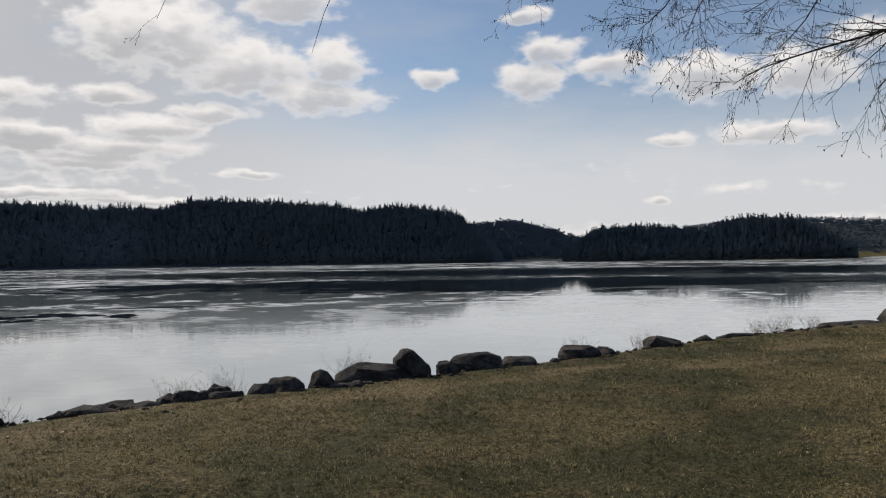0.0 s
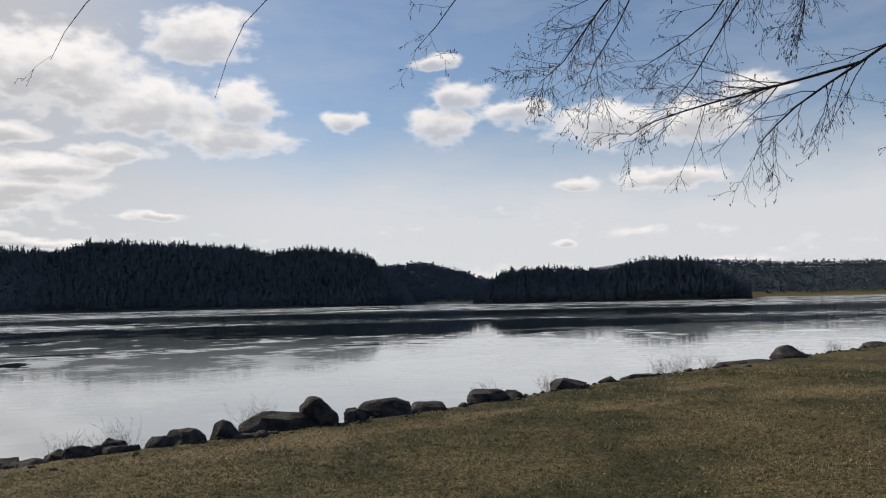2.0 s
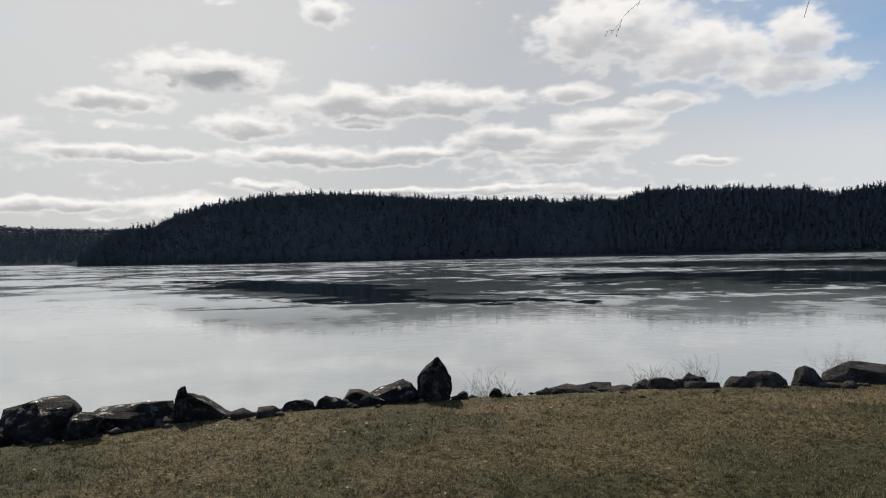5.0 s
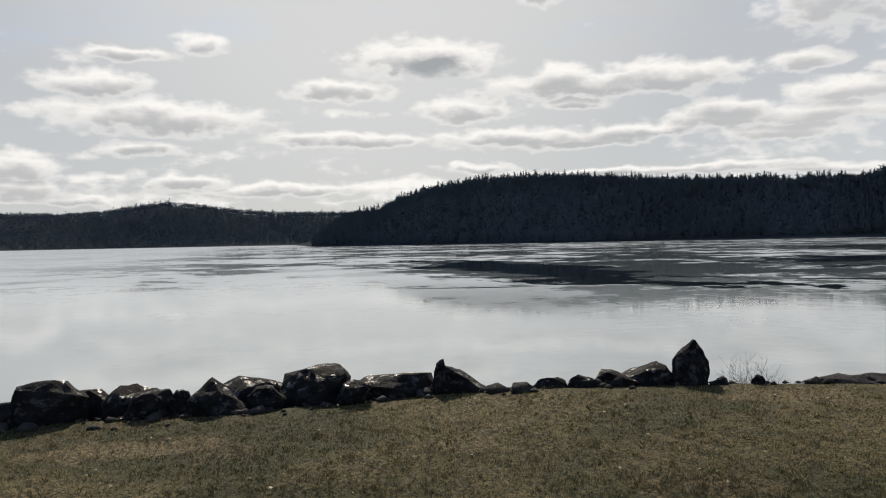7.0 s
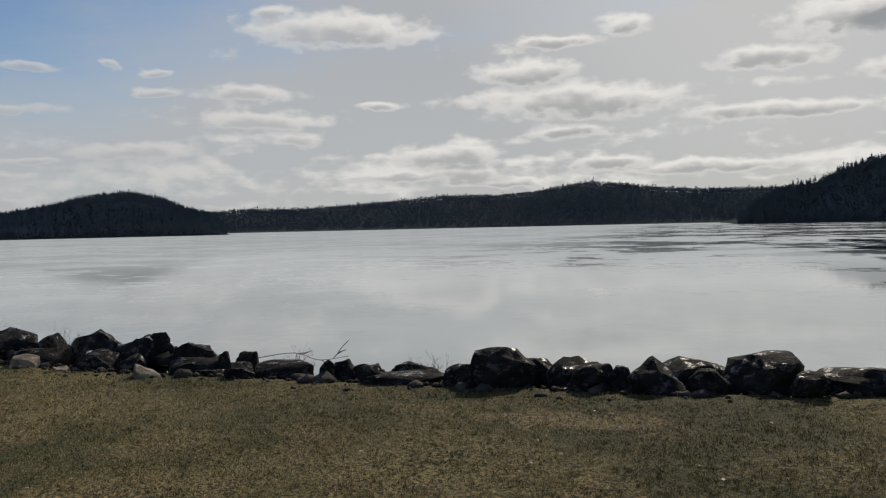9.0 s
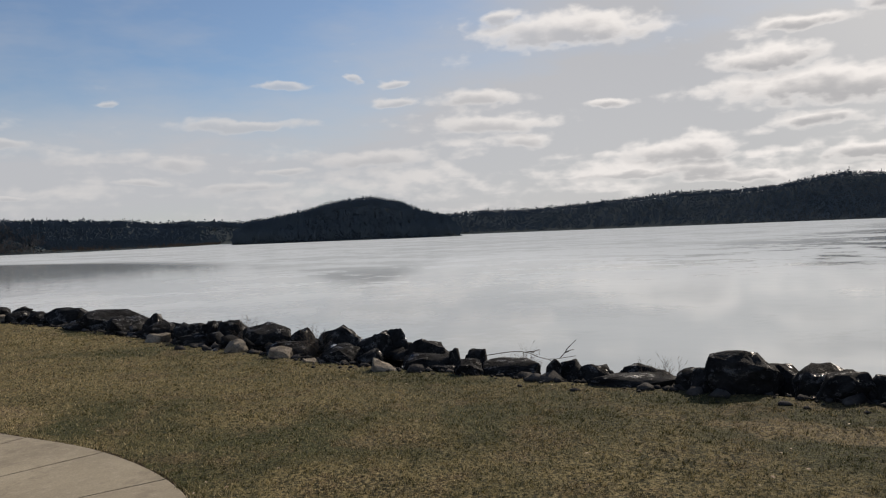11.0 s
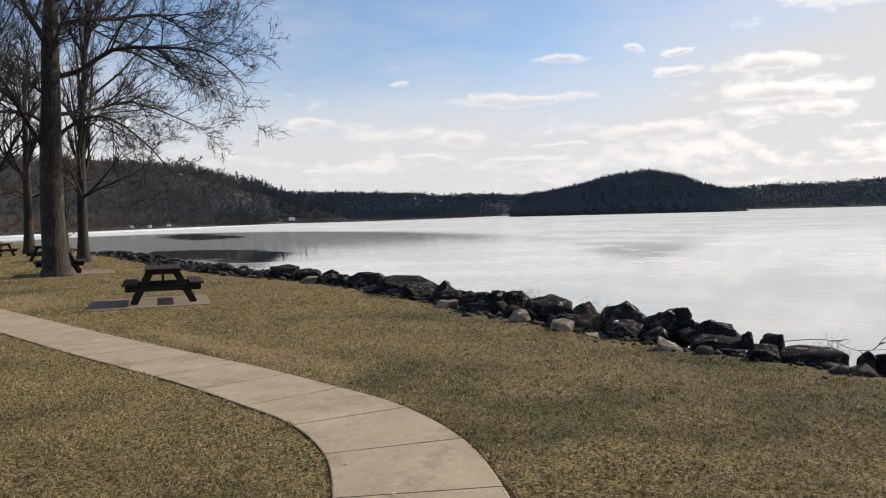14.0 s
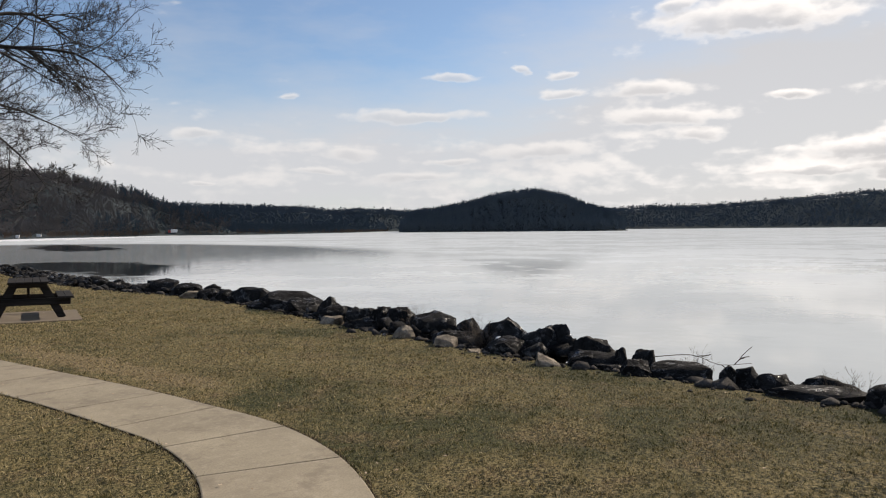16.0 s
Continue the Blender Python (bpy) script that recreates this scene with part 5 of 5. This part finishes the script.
def oak(x, y, right, toward_eye):
    """The large oak: its great limbs reach over the lawn towards the lake."""
    global TWIG_R
    TWIG_R = 0.0075
    rng = np.random.default_rng(61)
    R, F = np.array((*right, 0.0)), np.array((*toward_eye, 0.0))

    def at(s, z, f=0.0):
        return R * (s * 0.80) + F * f + np.array((0, 0, z))

    trunk = [at(0, -0.3), at(0, 0.0), at(-0.02, 0.3), at(-0.05, 0.8), at(-0.08, 2), at(-0.05, 4), at(0.05, 6), at(0.12, 8), at(0.25, 10), at(0.35, 12.5), at(0.2, 15), at(0.5, 17.5)]
    radii = [0.62, 0.60, 0.48, 0.42, 0.40, 0.37, 0.33, 0.29, 0.22, 0.16, 0.10, 0.05]
    lines, tl = [], [(np.array(trunk), np.array(radii))]
    limbs = [
        ([at(0.1, 6.9), at(1.2, 7.15), at(2.6, 7.9, 0.3), at(4.3, 8.0, 0.6), at(6.2, 8.0, 0.6), at(7.4, 7.5, 0.5), at(8.4, 6.8, 0.3)], 0.15),
        ([at(0.15, 8.6), at(1.3, 8.9), at(3.0, 9.2, -0.5), at(4.8, 9.5, -0.8), at(6.6, 8.7, -1), at(8.1, 8.6, -1)], 0.14),
        ([at(0.05, 4.7), at(0.9, 5.3), at(1.9, 5.5, 0.8), at(2.9, 5.1, 1.4), at(4.0, 4.2, 2), at(4.8, 3.3, 2.2)], 0.11),
        ([at(0.05, 5.6), at(1.6, 5.9, -1), at(3.4, 6.4, -1.8), at(5.2, 6.0, -2.2), at(7.0, 5.4, -2.4)], 0.11),
        ([at(-0.05, 4.1), at(-0.9, 5.3, 0.3), at(-2.2, 7.4, 0.6), at(-3.3, 8.6, 0.8), at(-4.6, 9.5, 1)], 0.12),
        ([at(0.1, 7.8), at(-0.9, 9.4, 0.2), at(-1.5, 11, 0.3), at(-2.4, 13, 0.3), at(-2.8, 14.5, 0.4)], 0.15),
        ([at(0.2, 9.3), at(1.4, 10.4, 0.3), at(3.2, 11.2, 0.5), at(5.0, 12.2, 0.6), at(6.5, 12.4, 0.8)], 0.14),
        ([at(0.2, 10.2), at(0.9, 12, -1), at(1.8, 13.6, -1.6), at(2.4, 15.4, -2)], 0.11),
        ([at(0.0, 6.2), at(-0.8, 6.9, -1.4), at(-1.4, 7.8, -3), at(-2.4, 8.4, -4.6)], 0.10),
        ([at(0.05, 7.4), at(0.5, 8.2, 1.4), at(1.2, 9.0, 3), at(1.6, 9.6, 4.4)], 0.10),
        ([at(0.0, 5.2), at(-1.1, 5.6, 0.8), at(-2.6, 5.4, 1.4), at(-3.9, 5.2, 1.8)], 0.09),
        ([at(0.25, 11.5), at(-0.8, 13, 0.8), at(-1.4, 15, 1.2)], 0.09),
    ]
    for pts, r in limbs:
        pts = smooth_line(pts, 0.55)
        branch_out(rng, lines, pts, r * 0.72, 0.013, 0, 3, 0.78, 0.10, [22, 11, 7], 0.0, 4.0, 0.15)
    branch_out(rng, lines, smooth_line([at(0.3, 11), at(0.4, 14), at(0.6, 17.8)], 0.6), 0.1, 0.02, 0, 3, 0.8, 0.1, [20, 9, 6])
    finish_tree("oak_tree", "large bare oak with a furrowed grey trunk on the lawn", tl, lines, x, y)


def upright_tree(x, y, seed, high, r, stems, label, first=2.5, twig=0.0075):
    """A lawn tree with a short bole that splits into steep limbs."""
    global TWIG_R
    TWIG_R = twig
    rng = np.random.default_rng(seed)
    lines = []
    bole = wander(rng, (0, 0, -0.3), (0.02, 0, 1), first + 0.6, 6, 0.02, 0)
    tl = [(bole, flare(bole, r, r * 0.82))]
    leader = wander(rng, bole[-1], (0.02, 0.02, 1), high - first, 10, 0.035, 0.05)
    branch_out(rng, lines, leader, r * 0.78, 0.02, 0, 3, 0.55, 0.26, [26, 9, 6], 0.0, 5.0, 0.0)
    for i in range(stems - 3):
        a = 2 * math.pi * (i + rng.uniform(-0.3, 0.3)) / (stems - 3)
        tilt = rng.uniform(0.15, 0.45)
        d = (math.cos(a) * tilt, math.sin(a) * tilt, 1)
        p = leader[i % 3]
        branch_out(rng, lines, wander(rng, p, d, (high - first) * rng.uniform(0.45, 0.7), 7, 0.05, 0.03), r * rng.uniform(0.25, 0.36), 0.012, 0, 3, 0.55, 0.22, [10, 7, 4])
    for _ in range(4):
        a = rng.uniform(0, 6.28)
        p = bole[-2]
        branch_out(rng, lines, wander(rng, p, (math.cos(a), math.sin(a), 0.35), high * 0.28, 6, 0.1, 0.02), r * 0.25, 0.015, 0, 2, 0.7, 0.05, [8, 5])
    finish_tree("lawn_tree", label, tl, lines, x, y)


oak(-19.75, -25.15, (-0.777, 0.629), (0.629, 0.777))
upright_tree(-21.6, -31.6, 5, 15, 0.24, 6, "slender bare tree with steep grey limbs", 2.6)
upright_tree(-26.9, -32.6, 6, 15, 0.25, 6, "bare tree with a pale trunk near the bank", 3.4)
upright_tree(-35.6, -48.5, 7, 15, 0.32, 5, "bare tree with a thick dark trunk far down the lawn", 4.0, 0.009)
upright_tree(-36.5, -46.0, 8, 8, 0.12, 5, "small bare tree of several thin stems", 0.8, 0.009)
upright_tree(-27.5, -42.5, 9, 15, 0.26, 6, "bare lawn tree behind the picnic tables", 3.0, 0.008)
upright_tree(-25.0, -45.0, 10, 14, 0.22, 5, "bare lawn tree behind the picnic tables", 2.8, 0.008)


def overhang():
    """A birch whose hanging boughs reach over the lawn; its trunk stands out beside the walk."""
    global TWIG_R
    TWIG_R = 0.0016
    rng = np.random.default_rng(91)
    root = np.array((8.6, 6.4, 0.0))
    D = 6.2

    def at(az, el, d=D):
        x, y = polar(az, d)
        return np.array((x, y, 1.84 + math.tan(radians(el)) * d))

    boughs = [
        ([root + (0, 0, 4.3), at(-42, 19.5, 8.0), at(-34.75, 16.73, 6.8), at(-32.5, 15.9, 6.6), at(-29.5, 14.25), at(-25.6, 12.0), at(-23.3, 9.9)], 0.045, 0.005, [20, 6]),
        ([at(-29.5, 14.25), at(-25.5, 13.6), at(-20.4, 12.8), at(-16.6, 11.9), at(-14.8, 11.0)], 0.014, 0.003, [18, 5]),
        ([root + (0, 0, 5.4), at(-36, 25), at(-26, 22.5), at(-22.1, 18.66), at(-19.3, 14.6), at(-17.6, 13.0)], 0.035, 0.003, [18, 6]),
        ([root + (0, 0, 5.9), at(-32, 27.5), at(-23, 21), at(-20.6, 18.2), at(-17.5, 16.35), at(-15.5, 15.4)], 0.03, 0.003, [16, 6]),
        ([root + (0, 0, 6.2), at(-28, 29), at(-18, 23.5), at(-14.4, 18.59), at(-12.6, 16), at(-11.8, 14.2)], 0.03, 0.0025, [20, 7]),
        ([at(-18, 23.5), at(-13.5, 20), at(-10.5, 16.4), at(-8.6, 15.0)], 0.012, 0.0025, [18, 6]),
        ([root + (0, 0, 6.6), at(-20, 31), at(-4, 25), at(8, 22), at(12.25, 19.06), at(14.26, 14.07)], 0.03, 0.0022, [1, 0]),
        ([at(-4, 25), at(-3, 21), at(0.5, 17.2)], 0.01, 0.002, [5, 4]),
        ([at(8, 22), at(17, 23.5), at(22.5, 19.5), at(24.6, 15.8)], 0.009, 0.0022, [1, 1]),
        ([root + (0, 0, 4.9), at(-44, 17), at(-38, 14.5), at(-34, 12.2), at(-31, 11.4)], 0.03, 0.003, [16, 6]),
        ([at(-26, 22.5), at(-26.5, 19), at(-26.0, 16.2)], 0.011, 0.003, [14, 5]),
    ]
    crown = []
    for pts, r0, r1, count in boughs:
        line = smooth_line(pts, 0.28)
        branch_out(rng, crown, line, r0 * 0.9, r1 * 0.8, 0, 3, 0.78, 0.02, [count[0] + (6 if count[0] > 5 else 0), count[1] + 1, 2], 0.10, 0.66, 0.45 if r0 > 0.02 else 0.15)
    bole = np.array([(0, 0, -0.3), (0, 0, 0.2), (0.02, 0, 1), (0.0, 0.03, 3), (0.05, 0.05, 5), (0.0, 0.1, 7.5), (0.05, 0.1, 10)]) + root
    t = tagged(new("birch_tree"), "bare birch with thin hanging budded twigs over the lawn", "tree")
    v, f = tubes([(bole, np.array([0.3, 0.24, 0.2, 0.17, 0.14, 0.09, 0.04]))], sides)
    part("trunk", fast_mesh("trunk", v, f, BARK, True), None, t)
    v, f = tubes(crown, lambda r: 8 if r > 0.02 else 5 if r > 0.006 else 3)
    part("crown", fast_mesh("crown", v, f, TWIG, True), None, t)
    # buds and catkins at the twigs' ends
    ends = np.array([pts[-1] for pts, rad in crown if rad[0] < 0.006])
    shape = np.array([(0.0035, 0, 0), (-0.0018, 0.003, 0), (-0.0018, -0.003, 0), (0, 0, -0.02), (0, 0, 0.008)])
    tri = np.array([(0, 1, 3), (1, 2, 3), (2, 0, 3), (1, 0, 4), (2, 1, 4), (0, 2, 4)])
    ends = ends[rng.random(len(ends)) < 0.5]
    k = rng.uniform(0.5, 1.1, (len(ends), 1, 1))
    v = ends[:, None] + shape[None] * k + rng.normal(0, 0.002, (len(ends), 5, 3))
    f = (tri[None] + (np.arange(len(ends)) * 5)[:, None, None]).reshape(-1, 3)
    tagged(part("catkin_growth", fast_mesh("catkin_growth", v.reshape(-1, 3), f, TWIG), None, t, "dark buds and catkins"), kind="stuff")


overhang()

# ---- dry weeds on the bank ----


def weed(x, y, z, high, seed, stems=34):
    rng = np.random.default_rng(seed)
    lines = []
    base = min(z, float(ground_z([x], [y])[0])) - 0.05
    for _ in range(stems):
        a, lean = rng.uniform(0, 6.28), rng.uniform(0.05, 0.42)
        p = (rng.normal(0, 0.05), rng.normal(0, 0.05), base)
        ln = (high - base) * rng.uniform(0.65, 0.95)
        branch_out(rng, lines, wander(rng, p, (math.cos(a) * lean, math.sin(a) * lean, 1), ln, 5, 0.07, 0.0), 0.0035, 0.0016, 0, 2, 0.6, 0.1, [5, 2])
    v, f = tubes([(p, r * 0.65) for p, r in lines], lambda r: 3)
    ob = new("dry_weed", fast_mesh("dry_weed", v, f, WEED))
    ob.location = (x, y, 0)
    tagged(ob, "dry leafless weed stems among the boulders", "weeds", "dry weeds on the bank")


for i, (x, y, z, h) in enumerate([(1.0, 13.4, -0.2, 0.5), (2.25, 14.7, -0.2, 0.5), (5.6, 17.8, -0.2, 0.55), (6.6, 18.7, -0.2, 0.5), (5.0, 17.4, -0.2, 0.5), (-2.3, 10.9, -0.2, 0.6),
                                  (-4.1, 9.4, -0.3, 0.42), (-3.7, 9.9, -0.3, 0.44), (-5.4, 7.9, -0.3, 0.44), (-10.1, 0.95, -0.3, 0.26), (-11.2, -0.6, -0.3, 0.20), (-13.8, -5.3, -0.3, 0.5),
                                  (-12.7, -3.8, -0.3, 0.48), (11.4, 22.4, -0.2, 0.55), (9.6, 21.0, -0.2, 0.5)]):
    weed(x, y, z, h, 300 + i)

# ---- far things across the bay ----


def truck(x, y, turn):
    z = float(ground_z([x], [y])[0])
    t = tagged(new("truck"), "white box truck with a red cab across the bay", "truck")
    part("box_body", box_bm(2.4, 4.6, 2.4, Matrix.Translation((0, 0.6, 1.9)), 0.06), WHITE, t)
    part("cab", box_bm(2.2, 1.7, 1.9, Matrix.Translation((0, -2.6, 1.45)), 0.15), RED, t, "red cab")
    part("windscreen", box_bm(1.9, 0.06, 0.7, Matrix.Translation((0, -3.47, 1.85))), GLASS_DARK, t)
    for sx in (-1, 1):
        for yy in (-2.5, 1.8):
            bm = lathe_bm([(0.2, -0.14), (0.5, -0.14), (0.5, 0.14), (0.2, 0.14)], 16)
            bmesh.ops.transform(bm, matrix=Matrix.Translation((sx * 1.05, yy, 0.5)) @ Matrix.Rotation(radians(90), 4, "Y"), verts=bm.verts)
            wheel = part("wheel", bm, RUBBER, t)
            hub = lathe_bm([(0.05, -0.16), (0.26, -0.15), (0.26, 0.15), (0.05, 0.16)], 12)
            bmesh.ops.transform(hub, matrix=Matrix.Translation((sx * 1.05, yy, 0.5)) @ Matrix.Rotation(radians(90), 4, "Y"), verts=hub.verts)
            part("rim", hub, STEEL, wheel, "grey steel rim")
    t.matrix_world = pose(x, y, z, 0, 0, turn)


def shed(x, y, turn, w, label):
    z = float(ground_z([x], [y])[0])
    h = tagged(new("shed"), label, "shed")
    part("wall", box_bm(w, w * 1.3, 2.4, Matrix.Translation((0, 0, 1.2))), WHITE, h)
    bm = bmesh.new()
    a, b = w * 0.58, w * 0.72
    v = [bm.verts.new(c) for c in ((-a, -b, 2.35), (a, -b, 2.35), (a, b, 2.35), (-a, b, 2.35), (0, -b, 3.5), (0, b, 3.5))]
    for f in ((0, 1, 2, 3), (0, 4, 1), (2, 5, 3), (1, 4, 5, 2), (3, 5, 4, 0)):
        bm.faces.new([v[i] for i in f])
    part("roof", bm, CHAR, h, "dark roof")
    part("door", box_bm(0.9, 0.08, 2.0, Matrix.Translation((0, -w * 0.65 - 0.02, 1.0))), GLASS_DARK, h)
    h.matrix_world = pose(x, y, z, 0, 0, turn) @ Matrix.Diagonal((0.65, 0.65, 0.65, 1))


truck(*polar(127.6, 627), 35)
shed(*polar(138.0, 425), 45, 1.7, "small white shed on the far shore")
shed(*polar(136.9, 432), 40, 1.8, "small white shed on the far shore")
shed(*polar(135.7, 470), 42, 2.6, "white shed with a dark roof on the far shore")


def mast():
    x, y = polar(70.75, 1955)
    z = float(ground_z([x], [y])[0])
    t = tagged(new("radio_mast"), "thin steel radio mast on the far ridge", "mast")
    part("pole", lathe_bm([(0.7, 0), (0.5, 14), (0.3, 21)], 8), CHAR, t)
    part("platform", lathe_bm([(1.2, 17.5), (1.2, 18.6)], 8), CHAR, t)
    t.matrix_world = pose(x, y, z)


mast()

# ---- turf ----


def drift(x, y, scale, seed):
    """Smooth random values from 0 to 1 over the plan, with a grain of 1 / scale metres."""
    grid = np.random.default_rng(seed).random((256, 256))
    u, v = x * scale, y * scale
    i, j = np.floor(u).astype(int), np.floor(v).astype(int)
    a, b = ease(u - i), ease(v - j)
    g = lambda p, q: grid[p % 256, q % 256]
    return (g(i, j) * (1 - a) + g(i + 1, j) * a) * (1 - b) + (g(i, j + 1) * (1 - a) + g(i + 1, j + 1) * a) * b


def grass():
    """Blades, thickest where the walk passes nearest; a belt of longer ones hangs over the path's edges."""
    rng = np.random.default_rng(17)
    n = 1500000
    r = 4.6 + 15.0 * rng.random(n) ** 1.5
    az = np.radians(rng.uniform(-44, 150, n))
    k = n // 20
    r[:k] = 12 * np.sqrt(rng.random(k))
    az[:k] = rng.uniform(0, 2 * np.pi, k)
    far = slice(k, k + n // 5)
    r[far] = 17 + 42 * rng.random(n // 5) ** 1.3
    az[far] = np.radians(np.where(rng.random(n // 5) < 0.7, rng.uniform(112, 150, n // 5), rng.uniform(-46, 8, n // 5)))
    # blades stand in small tufts of five
    seat = np.arange(n) // 5 * 5
    x = -np.sin(az[seat]) * r[seat] - 0.3 + rng.normal(0, 0.008, n) * (0.5 + 0.14 * r[seat])
    y = np.cos(az[seat]) * r[seat] - 0.1 + rng.normal(0, 0.008, n) * (0.5 + 0.14 * r[seat])
    r = r[seat]
    tuft = rng.uniform(0.5, 1.5, n)[seat]
    d = to_lines(x, y, lake_poly, True)
    keep = ~inside(x, y, lake_poly) & (d > BANK - 0.1 + 0.45 * rng.random(n))
    keep &= to_lines(x, y, path_line[::6]) > PATH_HALF - 0.015 + 0.025 * rng.random(n)
    pc, ps = math.cos(radians(136.5)), math.sin(radians(136.5))
    px, py = (x + 13.75) * pc + (y + 14.25) * ps, -(x + 13.75) * ps + (y + 14.25) * pc
    keep &= ~((np.abs(px) < 1.25) & (np.abs(py) < 1.18))
    clump = 0.5 * drift(x, y, 7.0, 71) + 0.5 * drift(x, y, 19.0, 72)
    keep &= rng.random(n) < 0.25 + 1.4 * clump
    x, y, r, tuft, clump = x[keep], y[keep], r[keep], tuft[keep], clump[keep]
    n = len(x)
    z = ground_z(x, y)
    h = rng.uniform(0.008, 0.019, n) * (1 + 0.03 * r) * tuft * (0.35 + 1.7 * clump ** 1.5)
    w = rng.uniform(0.0012, 0.0026, n) * (0.5 + 0.13 * r)
    rim = to_lines(x, y, path_line[::6]) < PATH_HALF + 0.07
    h = np.where(rim, h * 1.7, h)
    a = rng.uniform(0, 2 * np.pi, n)
    lean = rng.uniform(0.2, 1.3, n) * h
    b = rng.uniform(0, 2 * np.pi, n)
    tip = np.stack([x + np.cos(b) * lean, y + np.sin(b) * lean, z + h], 1)
    p0 = np.stack([x - np.cos(a) * w, y - np.sin(a) * w, z - 0.004], 1)
    p1 = np.stack([x + np.cos(a) * w, y + np.sin(a) * w, z - 0.004], 1)
    verts = np.stack([p0, p1, tip], 1).reshape(-1, 3)
    tagged(new("grass", fast_mesh("grass", verts, np.arange(3 * n).reshape(-1, 3), GRASS)), "short winter turf, olive and straw coloured", "grass", kind="stuff")


def fallen_leaves():
    rng = np.random.default_rng(19)
    n = 700
    r, az = 3.5 + 18 * rng.random(n), np.radians(rng.uniform(-40, 155, n))
    x, y = -np.sin(az) * r, np.cos(az) * r
    keep = ~inside(x, y, lake_poly) & (to_lines(x, y, lake_poly, True) > BANK)
    x, y = x[keep], y[keep]
    n = len(x)
    s, t = rng.uniform(0.006, 0.019, n), rng.uniform(0, 6.28, n)
    q = np.array([(-1, -0.5, 0), (0, -0.7, 0.5), (1, -0.3, 0.1), (0.8, 0.5, 0.5), (0, 0.6, 0.0), (-0.9, 0.4, 0.4)])
    v = q[None] * rng.uniform(0.6, 1.3, (n, 6, 3)) * s[:, None, None]
    vx = v[:, :, 0] * np.cos(t)[:, None] - v[:, :, 1] * np.sin(t)[:, None] + x[:, None]
    vy = v[:, :, 0] * np.sin(t)[:, None] + v[:, :, 1] * np.cos(t)[:, None] + y[:, None]
    verts = np.stack([vx, vy, v[:, :, 2] + 0.026 + ground_z(x, y)[:, None]], -1).reshape(-1, 3)
    tri = np.array([(0, 1, 5), (1, 4, 5), (1, 2, 3), (1, 3, 4)])
    tagged(new("fallen_leaves", fast_mesh("fallen_leaves", verts, (tri[None] + (np.arange(n) * 6)[:, None, None]).reshape(-1, 3), LEAF)), "curled dry leaves scattered on the lawn and path", "leaves", kind="stuff")


grass()
fallen_leaves()
